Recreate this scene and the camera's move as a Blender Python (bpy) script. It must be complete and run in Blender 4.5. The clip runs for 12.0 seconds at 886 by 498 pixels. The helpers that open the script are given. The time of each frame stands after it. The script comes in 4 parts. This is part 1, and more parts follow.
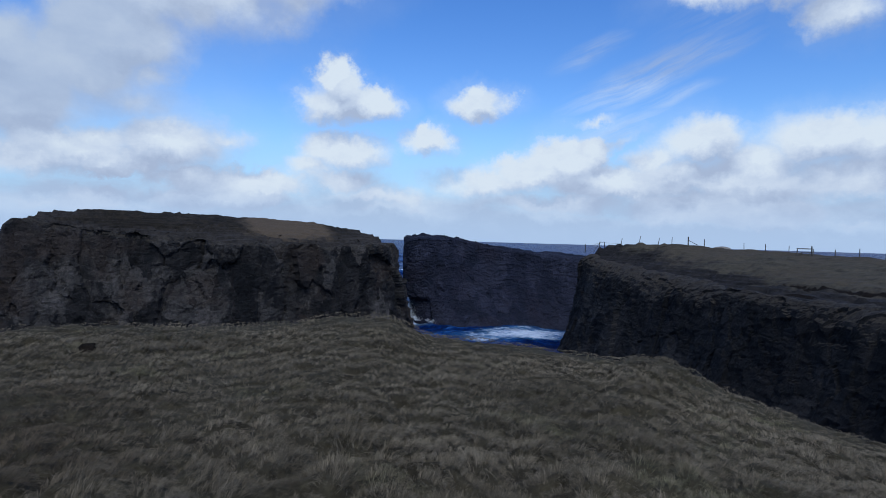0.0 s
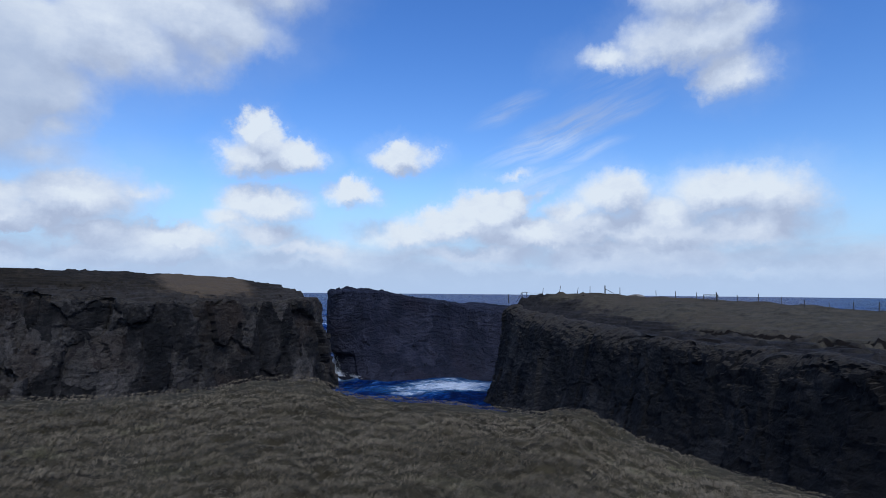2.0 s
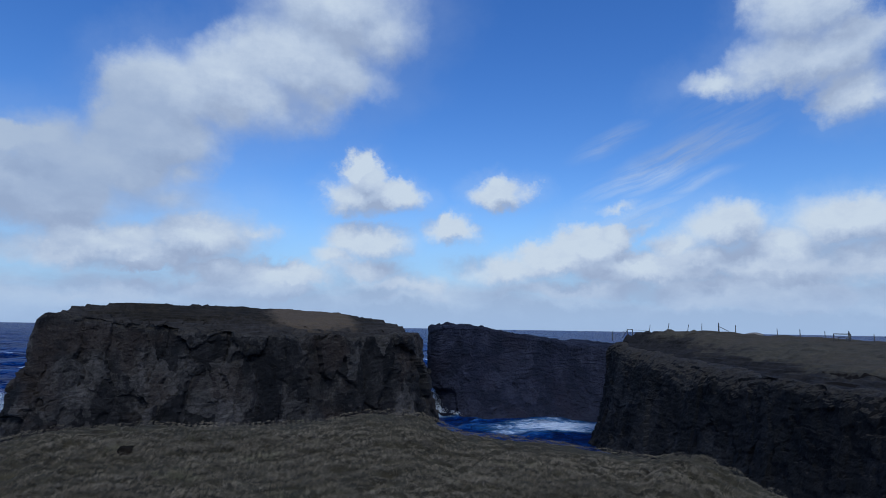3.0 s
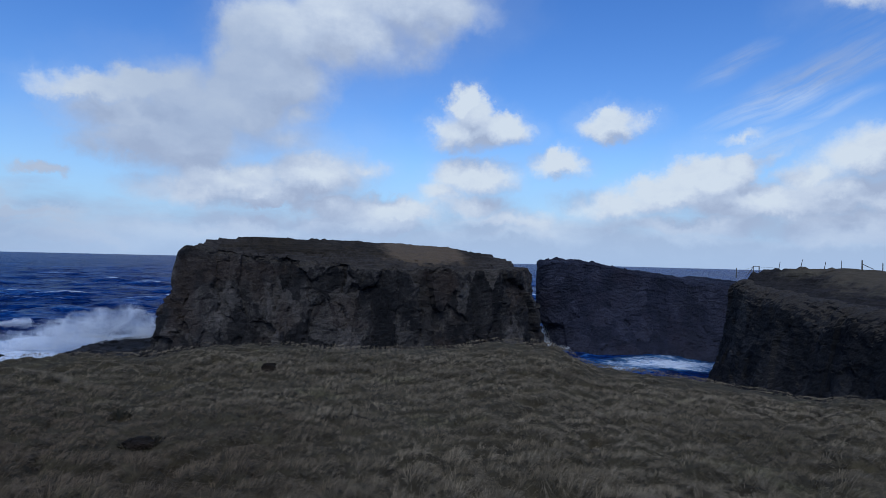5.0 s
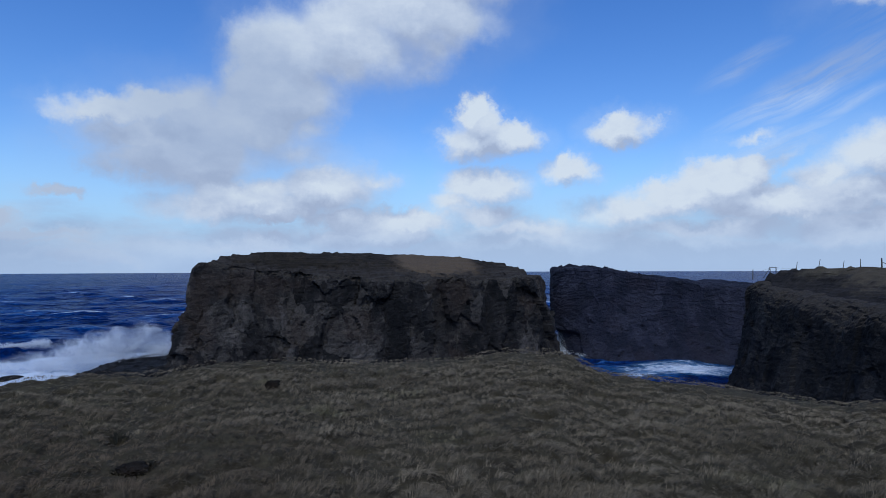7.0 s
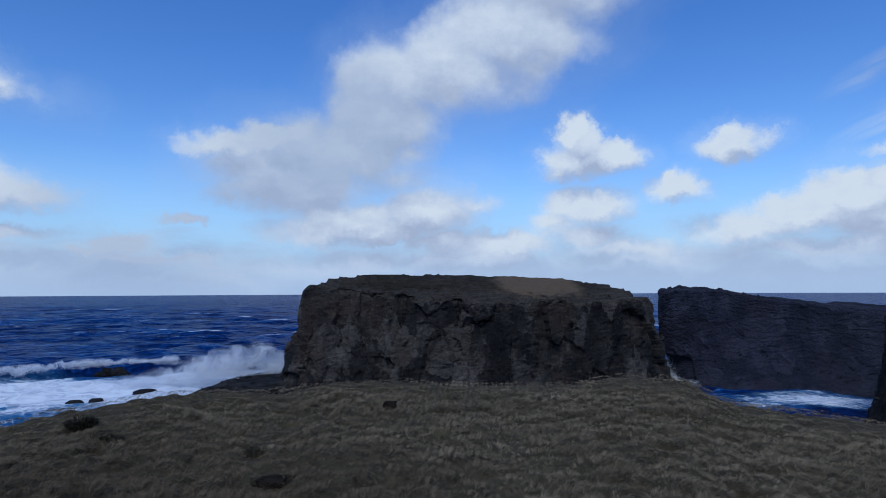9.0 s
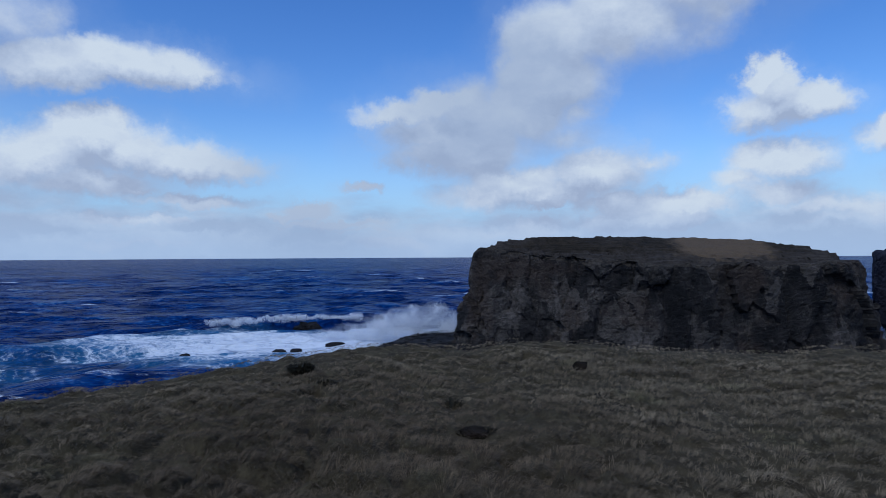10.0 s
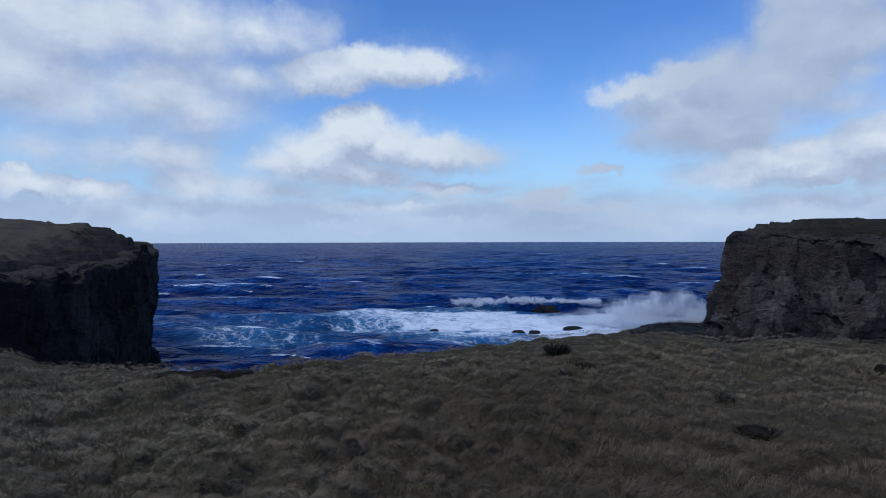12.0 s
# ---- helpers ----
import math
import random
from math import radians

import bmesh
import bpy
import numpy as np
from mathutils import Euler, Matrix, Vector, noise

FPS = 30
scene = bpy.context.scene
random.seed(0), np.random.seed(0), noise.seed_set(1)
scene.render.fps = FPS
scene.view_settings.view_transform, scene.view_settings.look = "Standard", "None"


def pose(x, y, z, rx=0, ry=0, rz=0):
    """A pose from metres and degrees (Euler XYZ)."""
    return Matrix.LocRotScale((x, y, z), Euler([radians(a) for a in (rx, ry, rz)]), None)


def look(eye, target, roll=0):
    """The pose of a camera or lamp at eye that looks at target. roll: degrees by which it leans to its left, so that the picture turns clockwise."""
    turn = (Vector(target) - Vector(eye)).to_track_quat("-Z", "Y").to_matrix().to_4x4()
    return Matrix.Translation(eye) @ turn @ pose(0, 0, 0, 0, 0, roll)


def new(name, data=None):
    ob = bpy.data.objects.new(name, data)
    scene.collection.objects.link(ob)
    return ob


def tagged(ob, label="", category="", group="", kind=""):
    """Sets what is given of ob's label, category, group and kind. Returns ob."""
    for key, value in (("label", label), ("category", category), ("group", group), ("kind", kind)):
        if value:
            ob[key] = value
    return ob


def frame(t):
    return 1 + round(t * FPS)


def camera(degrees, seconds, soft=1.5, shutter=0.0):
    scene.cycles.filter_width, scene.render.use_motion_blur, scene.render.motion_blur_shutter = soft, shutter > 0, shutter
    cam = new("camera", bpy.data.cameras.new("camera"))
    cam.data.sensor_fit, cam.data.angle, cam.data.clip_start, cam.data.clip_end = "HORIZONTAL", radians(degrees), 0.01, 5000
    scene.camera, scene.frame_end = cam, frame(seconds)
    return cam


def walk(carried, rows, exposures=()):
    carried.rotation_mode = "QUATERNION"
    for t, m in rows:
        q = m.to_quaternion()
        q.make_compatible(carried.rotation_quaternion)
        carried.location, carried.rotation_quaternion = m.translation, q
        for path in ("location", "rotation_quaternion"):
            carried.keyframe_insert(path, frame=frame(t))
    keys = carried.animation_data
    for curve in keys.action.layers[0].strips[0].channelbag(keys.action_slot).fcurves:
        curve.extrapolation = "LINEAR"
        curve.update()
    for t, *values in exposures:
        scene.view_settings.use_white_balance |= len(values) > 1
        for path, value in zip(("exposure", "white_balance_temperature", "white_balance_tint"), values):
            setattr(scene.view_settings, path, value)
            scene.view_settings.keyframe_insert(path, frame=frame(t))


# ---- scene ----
cam = camera(72.28, 12.0, soft=0.9)
PATH = [
    (0.0, look((0.548, -0.653, 1.704), (3.690, 8.839, 1.528), 1.60)),
    (0.5, look((0.564, -0.702, 1.751), (4.825, 8.344, 1.627), 0.84)),
    (1.0, look((0.605, -0.752, 1.792), (5.225, 8.115, 1.974), 0.77)),
    (1.5, look((0.578, -0.788, 1.821), (5.054, 8.138, 2.372), 0.76)),
    (2.0, look((0.521, -0.791, 1.851), (4.786, 8.228, 2.548), 0.49)),
    (2.5, look((0.390, -0.780, 1.886), (3.528, 8.624, 3.200), 0.89)),
    (3.0, look((0.374, -0.865, 1.854), (3.095, 8.675, 3.116), 0.92)),
    (3.2, look((0.394, -0.869, 1.837), (3.054, 8.716, 2.861), 0.82)),
    (4.8, look((0.103, -0.114, 1.679), (1.483, 9.788, 1.888), 1.54)),
    (5.0, look((0.072, -0.096, 1.661), (1.119, 9.848, 1.833), 1.43)),
    (5.5, look((-0.000, 0.000, 1.650), (-0.001, 10.000, 1.716), 0.69)),
    (6.0, look((0.056, 0.090, 1.659), (-0.284, 10.084, 1.796), 0.01)),
    (6.5, look((0.166, 0.134, 1.664), (0.845, 10.105, 2.019), 0.32)),
    (6.7, look((0.215, 0.121, 1.656), (1.191, 10.069, 1.968), -0.17)),
    (8.3, look((0.059, 0.059, 1.728), (-0.661, 10.001, 2.533), -0.30)),
    (8.5, look((0.020, 0.046, 1.719), (-0.741, 9.979, 2.589), -0.30)),
    (9.0, look((0.028, 0.046, 1.684), (-0.770, 9.990, 2.383), -0.25)),
    (9.5, look((-0.010, -0.004, 1.660), (-0.929, 9.949, 1.963), -0.30)),
    (10.0, look((-0.281, 0.100, 1.630), (-3.751, 9.478, 1.730), -0.29)),
    (10.5, look((-0.452, 0.158, 1.586), (-5.833, 8.587, 1.552), -0.28)),
    (11.0, look((-0.533, 0.124, 1.581), (-7.045, 7.711, 1.446), -0.19)),
    (11.5, look((-0.505, -0.018, 1.607), (-7.238, 7.373, 1.402), -0.18)),
    (12.0, look((-0.466, -0.121, 1.633), (-7.207, 7.264, 1.482), -0.15)),
]
walk(cam, PATH, exposures=[(0.0, 0.06, 5750, 4), (0.7, 0.12, 5850, 5), (2.0, 0.11, 5880, 6), (2.5, -0.02, 5650, 4), (3.0, -0.17, 5550, 4), (4.0, -0.06, 5650, 4), (5.0, -0.05, 5700, 5), (8.5, -0.05, 5650, 5), (10.0, -0.12, 5600, 5), (11.0, 0.03, 5750, 5), (12.0, 0.0, 5800, 5)])

from mathutils.bvhtree import BVHTree

# ---------------------------------------------------------------- light
SUN_ELEVATION, SUN_AZIMUTH = radians(50), radians(172)      # azimuth to the left of +y

world = bpy.data.worlds.new("sky")
scene.world = world
world.use_nodes = True


class Nodes:
    """Short hand for building a node tree."""

    def __init__(self, tree):
        self.tree = tree

    def add(self, kind, **values):
        node = self.tree.nodes.new(kind)
        for key, value in values.items():
            setattr(node, key, value)
        return node

    def put(self, socket, value):
        if isinstance(value, bpy.types.NodeSocket):
            self.tree.links.new(value, socket)
        elif value is not None:
            socket.default_value = value

    def math(self, op, a, b=None, c=None, clamp=False):
        node = self.add("ShaderNodeMath", operation=op, use_clamp=clamp)
        for i, v in enumerate((a, b, c)):
            if v is not None:
                self.put(node.inputs[i], v)
        return node.outputs[0]

    def vec(self, op, a, b=None, scale=None):
        node = self.add("ShaderNodeVectorMath", operation=op)
        self.put(node.inputs[0], a)
        if b is not None:
            self.put(node.inputs[1], b)
        if scale is not None:
            self.put(node.inputs["Scale"], scale)
        return node.outputs["Value" if op in ("LENGTH", "DOT_PRODUCT", "DISTANCE") else "Vector"]

    def noise(self, vector, scale, detail=4.0, rough=0.55, out="Fac", distortion=0.0):
        node = self.add("ShaderNodeTexNoise")
        self.put(node.inputs["Vector"], vector)
        node.inputs["Scale"].default_value, node.inputs["Detail"].default_value = scale, detail
        node.inputs["Roughness"].default_value, node.inputs["Distortion"].default_value = rough, distortion
        return node.outputs[out]

    def ramp(self, fac, *stops):
        node = self.add("ShaderNodeValToRGB")
        els = node.color_ramp.elements
        while len(els) < len(stops):
            els.new(0.5)
        for el, (at, colour) in zip(els, stops):
            el.position = at
            el.color = (*colour, 1) if isinstance(colour, tuple) else (colour, colour, colour, 1)
        self.put(node.inputs["Fac"], fac)
        return node.outputs["Color"]

    def mix(self, fac, a, b, blend="MIX"):
        node = self.add("ShaderNodeMix", data_type="RGBA", blend_type=blend)
        self.put(node.inputs[0], fac)
        for sock, v in ((node.inputs[6], a), (node.inputs[7], b)):
            self.put(sock, (*v, 1) if isinstance(v, tuple) else v)
        return node.outputs[2]

    def smooth(self, value, lo, hi, to_lo=0.0, to_hi=1.0):
        node = self.add("ShaderNodeMapRange", interpolation_type="SMOOTHSTEP")
        self.put(node.inputs["Value"], value)
        for key, v in (("From Min", lo), ("From Max", hi), ("To Min", to_lo), ("To Max", to_hi)):
            self.put(node.inputs[key], v)
        return node.outputs["Result"]


# ---- clouds: soft heaps in degrees of azimuth (left of +y) and elevation
field = bpy.data.node_groups.new("cloud_field", "ShaderNodeTree")
field.interface.new_socket("Vector", in_out="INPUT", socket_type="NodeSocketVector")
field.interface.new_socket("Value", in_out="OUTPUT", socket_type="NodeSocketFloat")
FN = Nodes(field)
field_in, field_out = FN.add("NodeGroupInput"), FN.add("NodeGroupOutput")
heap = [FN.math("ADD", -1.0, 0.0)]


def cumulus(az, el, wide, high, weight=1.0, lean=0.0):
    """One heap of a cloud: centre and half sizes in degrees; lean turns it."""
    p = FN.vec("SUBTRACT", field_in.outputs[0], (az, el, 0))
    if lean:
        turn = FN.add("ShaderNodeVectorRotate", rotation_type="Z_AXIS")
        FN.put(turn.inputs["Vector"], p)
        turn.inputs["Angle"].default_value = radians(lean)
        p = turn.outputs[0]
    q = FN.vec("MULTIPLY", p, (1 / wide, 1 / high, 0))
    d = FN.math("MULTIPLY_ADD", FN.vec("LENGTH", q), -weight, weight * 1.42)
    heap[0] = FN.math("SMOOTH_MAX", heap[0], d, 0.18)


cumulus(-5.6, 28.6, 9.3, 4.3, 0.80, 0)
cumulus(-10.0, 27.2, 5.2, 4.1, 0.70, 0)
cumulus(-1.6, 23.5, 7.2, 5.1, 0.80, 0)
cumulus(2.2, 20.2, 8.1, 4.3, 0.75, 0)
cumulus(8.3, 18.8, 6.4, 2.8, 0.55, 0)
cumulus(5.7, 22.0, 4.8, 3.0, 0.60, 0)
cumulus(15.2, 12.1, 8.8, 3.6, 0.60, 0)
cumulus(11.7, 14.0, 6.6, 2.9, 0.55, 0)
cumulus(16.7, 8.8, 8.1, 2.8, 0.60, 0)
cumulus(6.5, 7.0, 6.1, 2.3, 0.80, 0)
cumulus(15.7, 5.4, 7.2, 1.9, 0.70, 0)
cumulus(11.6, 7.3, 4.5, 1.6, 0.90, 0)
cumulus(18.0, 14.3, 5.8, 2.8, 0.55, 0)
cumulus(9.3, 10.6, 7.6, 3.0, 0.55, 0)
cumulus(4.3, 8.7, 3.6, 2.0, 0.60, 0)
cumulus(15.4, 2.3, 10.5, 1.9, 0.70, 0)
cumulus(-7.6, 14.6, 1.9, 1.8, 1.00, 0)
cumulus(-7.8, 11.9, 3.1, 2.2, 1.00, 0)
cumulus(-10.9, 12.0, 3.0, 1.7, 0.95, 0)
cumulus(-8.7, 13.1, 2.3, 2.1, 1.00, 0)
cumulus(-21.3, 12.5, 3.2, 1.6, 1.00, 0)
cumulus(-21.1, 13.3, 1.7, 1.2, 1.00, 0)
cumulus(-16.4, 8.9, 2.8, 1.5, 1.00, 0)
cumulus(-15.8, 9.7, 1.3, 1.0, 1.00, 0)
cumulus(-9.3, 7.6, 4.3, 1.9, 1.00, 0)
cumulus(-8.7, 5.2, 4.3, 1.5, 1.00, 0)
cumulus(-11.4, 4.3, 5.3, 1.2, 0.70, 0)
cumulus(-6.1, 6.2, 3.2, 1.4, 0.70, 0)
cumulus(1.1, 2.9, 10.3, 1.5, 0.70, 0)
cumulus(-10.9, 2.7, 11.7, 1.6, 0.70, 0)
cumulus(-34.5, 9.4, 4.2, 1.0, 0.42, 22)
cumulus(-32.0, 11.1, 3.2, 0.8, 0.40, 10)
cumulus(-47.5, 25.8, 4.5, 4.3, 0.90, 0)
cumulus(-49.6, 25.7, 2.6, 2.8, 0.80, 0)
cumulus(-48.1, 22.2, 6.3, 2.9, 0.90, 0)
cumulus(-51.6, 18.7, 3.8, 2.4, 0.80, 0)
cumulus(-40.8, 21.0, 3.8, 1.5, 0.45, 0)
cumulus(-44.5, 21.0, 3.7, 1.8, 0.50, 0)
cumulus(-40.8, 8.6, 4.1, 2.3, 1.00, 0)
cumulus(-37.9, 7.5, 3.1, 1.8, 0.80, 0)
cumulus(-49.8, 8.6, 5.4, 2.5, 1.00, 0)
cumulus(-54.1, 8.0, 4.3, 2.9, 1.00, 0)
cumulus(-45.6, 6.7, 5.5, 2.3, 0.90, 0)
cumulus(-45.1, 5.1, 11.1, 1.7, 0.90, 0)
cumulus(-52.3, 5.5, 6.7, 2.4, 0.90, 0)
cumulus(-44.2, 2.9, 15.1, 2.0, 0.90, 0)
cumulus(-38.8, 5.9, 5.7, 1.9, 0.90, 0)
cumulus(-29.9, 7.4, 3.7, 2.1, 1.00, 0)
cumulus(-32.0, 8.6, 2.1, 1.3, 0.80, 0)
cumulus(-26.3, 6.3, 5.3, 1.7, 1.00, 0)
cumulus(-33.0, 5.5, 6.3, 1.6, 1.00, 0)
cumulus(-22.6, 5.5, 6.4, 1.6, 0.90, 0)
cumulus(-27.3, 3.4, 13.8, 1.8, 0.80, 0)
cumulus(-52.1, 2.0, 7.6, 1.2, 0.70, 0)
cumulus(24.1, 13.2, 4.5, 1.4, 0.90, 0)
cumulus(20.6, 13.7, 3.7, 1.4, 0.90, 0)
cumulus(21.6, 11.2, 6.3, 2.4, 0.80, 0)
cumulus(12.9, 12.8, 6.2, 3.4, 0.80, 0)
cumulus(17.1, 9.6, 7.5, 2.4, 0.70, 0)
cumulus(17.1, 12.1, 5.9, 2.9, 0.80, 0)
cumulus(10.8, 15.1, 3.0, 1.8, 0.80, 0)
cumulus(9.7, 19.6, 5.2, 3.9, 0.80, 0)
cumulus(10.2, 16.4, 5.5, 3.7, 0.80, 0)
cumulus(7.6, 12.9, 3.3, 2.4, 0.60, 0)
cumulus(4.3, 21.3, 6.1, 3.6, 0.75, 0)
cumulus(-1.1, 23.5, 8.4, 3.1, 0.80, 0)
cumulus(-6.4, 22.2, 6.1, 2.3, 0.50, 0)
cumulus(6.5, 7.6, 5.9, 2.2, 0.90, 0)
cumulus(1.7, 8.1, 3.2, 1.6, 0.60, 0)
cumulus(14.0, 6.6, 4.5, 1.8, 1.00, 0)
cumulus(10.3, 5.5, 3.7, 1.3, 1.00, 0)
cumulus(4.4, 4.7, 4.3, 1.4, 0.80, 0)
cumulus(39.7, 7.8, 4.3, 1.4, 0.90, 0)
cumulus(33.4, 4.2, 3.0, 0.7, 0.80, 0)
cumulus(35.1, 3.6, 2.0, 0.5, 0.70, 0)
cumulus(27.8, 6.1, 2.3, 0.6, 0.60, 0)
cumulus(-0.9, 4.4, 8.0, 1.4, 0.80, 0)
cumulus(-11.2, 3.7, 8.4, 1.5, 0.80, 0)
cumulus(29.6, 2.2, 10.2, 0.8, 0.50, 0)
cumulus(-21.8, 4.8, 4.5, 1.7, 0.80, 0)
cumulus(39.5, 15.5, 3.4, 1.3, 0.35, 0)
cumulus(50.4, 9.8, 5.3, 2.4, 1.00, 0)
cumulus(54.1, 8.2, 6.1, 2.5, 1.00, 0)
cumulus(47.3, 8.9, 4.8, 2.4, 1.00, 0)
cumulus(49.9, 11.0, 2.1, 1.2, 1.00, 0)
cumulus(43.6, 8.3, 5.4, 1.9, 1.00, 0)
cumulus(39.3, 7.8, 3.2, 1.1, 0.90, 0)
cumulus(57.1, 6.9, 4.7, 2.1, 0.90, 0)
cumulus(51.0, 6.3, 8.0, 1.6, 0.80, 0)
cumulus(74.2, 16.7, 9.7, 4.2, 0.70, 0)
cumulus(65.5, 17.5, 10.3, 4.2, 0.70, 0)
cumulus(59.0, 18.2, 6.9, 3.0, 0.70, 0)
cumulus(77.2, 13.3, 7.6, 5.5, 0.70, 0)
cumulus(73.9, 11.2, 10.7, 4.3, 0.65, 0)
cumulus(69.0, 12.6, 11.1, 4.4, 0.65, 0)
cumulus(64.2, 11.2, 7.7, 3.5, 0.65, 0)
cumulus(60.4, 14.3, 6.8, 3.1, 0.60, 0)
cumulus(69.5, 7.6, 11.0, 2.7, 0.60, 0)
cumulus(76.2, 7.5, 6.2, 2.6, 0.60, 0)
cumulus(47.3, 16.0, 7.0, 1.9, 0.90, 0)
cumulus(53.5, 15.2, 6.4, 2.1, 0.80, 0)
cumulus(42.5, 15.7, 3.3, 1.0, 0.60, 0)
cumulus(58.6, 4.6, 8.4, 2.1, 0.70, 0)
cumulus(77.0, 4.5, 3.5, 1.4, 1.00, 0)
cumulus(77.7, 5.3, 1.4, 0.9, 1.00, 0)
cumulus(72.4, 4.0, 3.4, 1.1, 0.90, 0)
cumulus(64.3, 4.9, 4.6, 2.0, 0.70, 0)
cumulus(41.5, 5.0, 6.9, 0.9, 0.80, 0)
cumulus(46.8, 5.8, 3.2, 0.5, 0.60, 0)
cumulus(33.0, 4.1, 3.4, 1.0, 0.80, 0)
cumulus(35.1, 3.5, 2.1, 0.5, 0.80, 0)
cumulus(31.0, 2.8, 7.9, 0.7, 0.70, 0)
cumulus(46.8, 3.1, 10.7, 1.0, 0.60, 0)
cumulus(68.7, 1.9, 13.0, 1.3, 0.70, 0)
cumulus(46.8, 1.0, 16.0, 1.1, 0.60, 0)
cumulus(23.5, 0.9, 11.4, 1.2, 0.60, 0)
cumulus(24.5, 13.3, 3.2, 1.5, 1.00, 0)
cumulus(21.2, 13.7, 3.1, 1.5, 1.00, 0)
cumulus(18.5, 13.9, 3.1, 1.7, 0.90, 0)
cumulus(16.7, 10.3, 8.1, 3.2, 0.75, 0)
cumulus(11.8, 13.8, 4.7, 2.9, 0.70, 0)
cumulus(8.8, 15.4, 5.7, 2.8, 0.70, 0)
cumulus(22.1, 9.3, 4.7, 2.0, 0.70, 0)
cumulus(12.5, 6.3, 6.4, 2.1, 0.80, 0)
FN.put(field_out.inputs[0], heap[0])

W = Nodes(world.node_tree)
W.tree.nodes.clear()
way = W.add("ShaderNodeTexCoord").outputs["Generated"]
way = W.vec("NORMALIZE", way)
parts = W.add("ShaderNodeSeparateXYZ")
W.put(parts.inputs[0], way)
azimuth = W.math("MULTIPLY", W.math("ARCTAN2", W.math("MULTIPLY", parts.outputs[0], -1.0), parts.outputs[1]), 180 / math.pi)
elevation = W.math("MULTIPLY", W.math("ARCSINE", parts.outputs[2]), 180 / math.pi)
place = W.add("ShaderNodeCombineXYZ")
W.put(place.inputs[0], azimuth), W.put(place.inputs[1], elevation)
flat = place.outputs[0]
# billows: two scales of wobble of the outline
wob = W.noise(flat, 0.16, 5.0, 0.6, "Color")
wob2 = W.noise(flat, 0.55, 6.0, 0.68, "Color")
bent = W.vec("ADD", flat, W.vec("MULTIPLY", W.vec("SUBTRACT", wob, (0.5, 0.5, 0.5)), (4.2, 3.0, 0)))
bent = W.vec("ADD", bent, W.vec("MULTIPLY", W.vec("SUBTRACT", wob2, (0.5, 0.5, 0.5)), (2.6, 2.0, 0)))


def cloud_at(shift):
    g = W.add("ShaderNodeGroup", node_tree=field)
    W.put(g.inputs[0], W.vec("ADD", bent, shift))
    return g.outputs[0]


here, above = cloud_at((0, 0, 0)), cloud_at((0.8, 2.2, 0))
# low bank of far cloud over the horizon, and broken cloud over the rest of the sky
bank_p = W.vec("MULTIPLY", flat, (0.05, 0.16, 0))
bank_n = W.noise(bank_p, 1.6, 5.0, 0.6)
bank = W.math("ADD", W.smooth(elevation, 9.0, 1.0, -0.5, 0.78), W.math("MULTIPLY", W.math("SUBTRACT", bank_n, 0.5), 1.5))
side = W.math("ABSOLUTE", azimuth)
rest = W.math("MULTIPLY", W.smooth(W.math("MAXIMUM", W.smooth(side, 85, 110), W.smooth(elevation, 38, 50)), 0.0, 1.0),
              W.smooth(W.noise(way, 2.2, 6.0, 0.6), 0.42, 0.62))
soft = W.noise(flat, 0.09, 3.0, 0.5)
cover = W.smooth(here, 0.12, W.smooth(soft, 0.35, 0.65, 0.55, 1.1))
cover = W.math("MAXIMUM", cover, W.smooth(W.math("ADD", here, W.math("MULTIPLY_ADD", W.noise(flat, 0.12, 5.0, 0.6), 0.8, -0.4)), -0.35, 0.55, 0.0, 0.14))
cover = W.math("MAXIMUM", cover, W.math("MULTIPLY", W.smooth(bank, 0.0, 0.7), 0.9))
cover = W.math("MAXIMUM", cover, W.math("MULTIPLY", rest, 0.9))
# thin combed ice cloud: centre, half sizes, slant and strength of each wisp
comb = W.add("ShaderNodeVectorRotate", rotation_type="Z_AXIS")
W.put(comb.inputs["Vector"], flat)
comb.inputs["Angle"].default_value = radians(22)
comb_wob = W.vec("MULTIPLY", W.vec("SUBTRACT", W.noise(flat, 0.14, 3.0, 0.5, "Color"), (0.5, 0.5, 0.5)), (2.0, 1.6, 0))
strand = W.noise(W.vec("MULTIPLY", W.vec("ADD", comb.outputs[0], comb_wob), (0.10, 1.0, 0)), 0.85, 6.0, 0.62)
for az, el, wide, high, slant, strength in ((-36.5, 14.8, 7.0, 1.5, 24, 0.62), (-40.0, 15.6, 5.5, 1.0, 18, 0.5), (-31.5, 17.0, 3.4, 0.9, 24, 0.45), (-34.0, 9.8, 5.5, 1.5, 20, 0.45), (-38.5, 12.9, 3.5, 0.6, 14, 0.35),
                                            (-44.0, 20.5, 7.0, 2.6, 30, 0.3), (42.0, 4.6, 7.5, 0.8, 2, 0.6)):
    wisp = W.add("ShaderNodeVectorRotate", rotation_type="Z_AXIS")
    W.put(wisp.inputs["Vector"], W.vec("SUBTRACT", W.vec("ADD", flat, comb_wob), (az, el, 0)))
    wisp.inputs["Angle"].default_value = radians(slant)
    body = W.smooth(W.vec("LENGTH", W.vec("MULTIPLY", wisp.outputs[0], (1 / wide, 1 / high, 0))), 1.5, 0.2)
    cover = W.math("MAXIMUM", cover, W.math("MULTIPLY", W.math("MULTIPLY", body, W.smooth(strand, 0.30, 0.66)), strength))
lit = W.math("MULTIPLY_ADD", W.math("SUBTRACT", here, above), 1.0, 0.35, clamp=True)
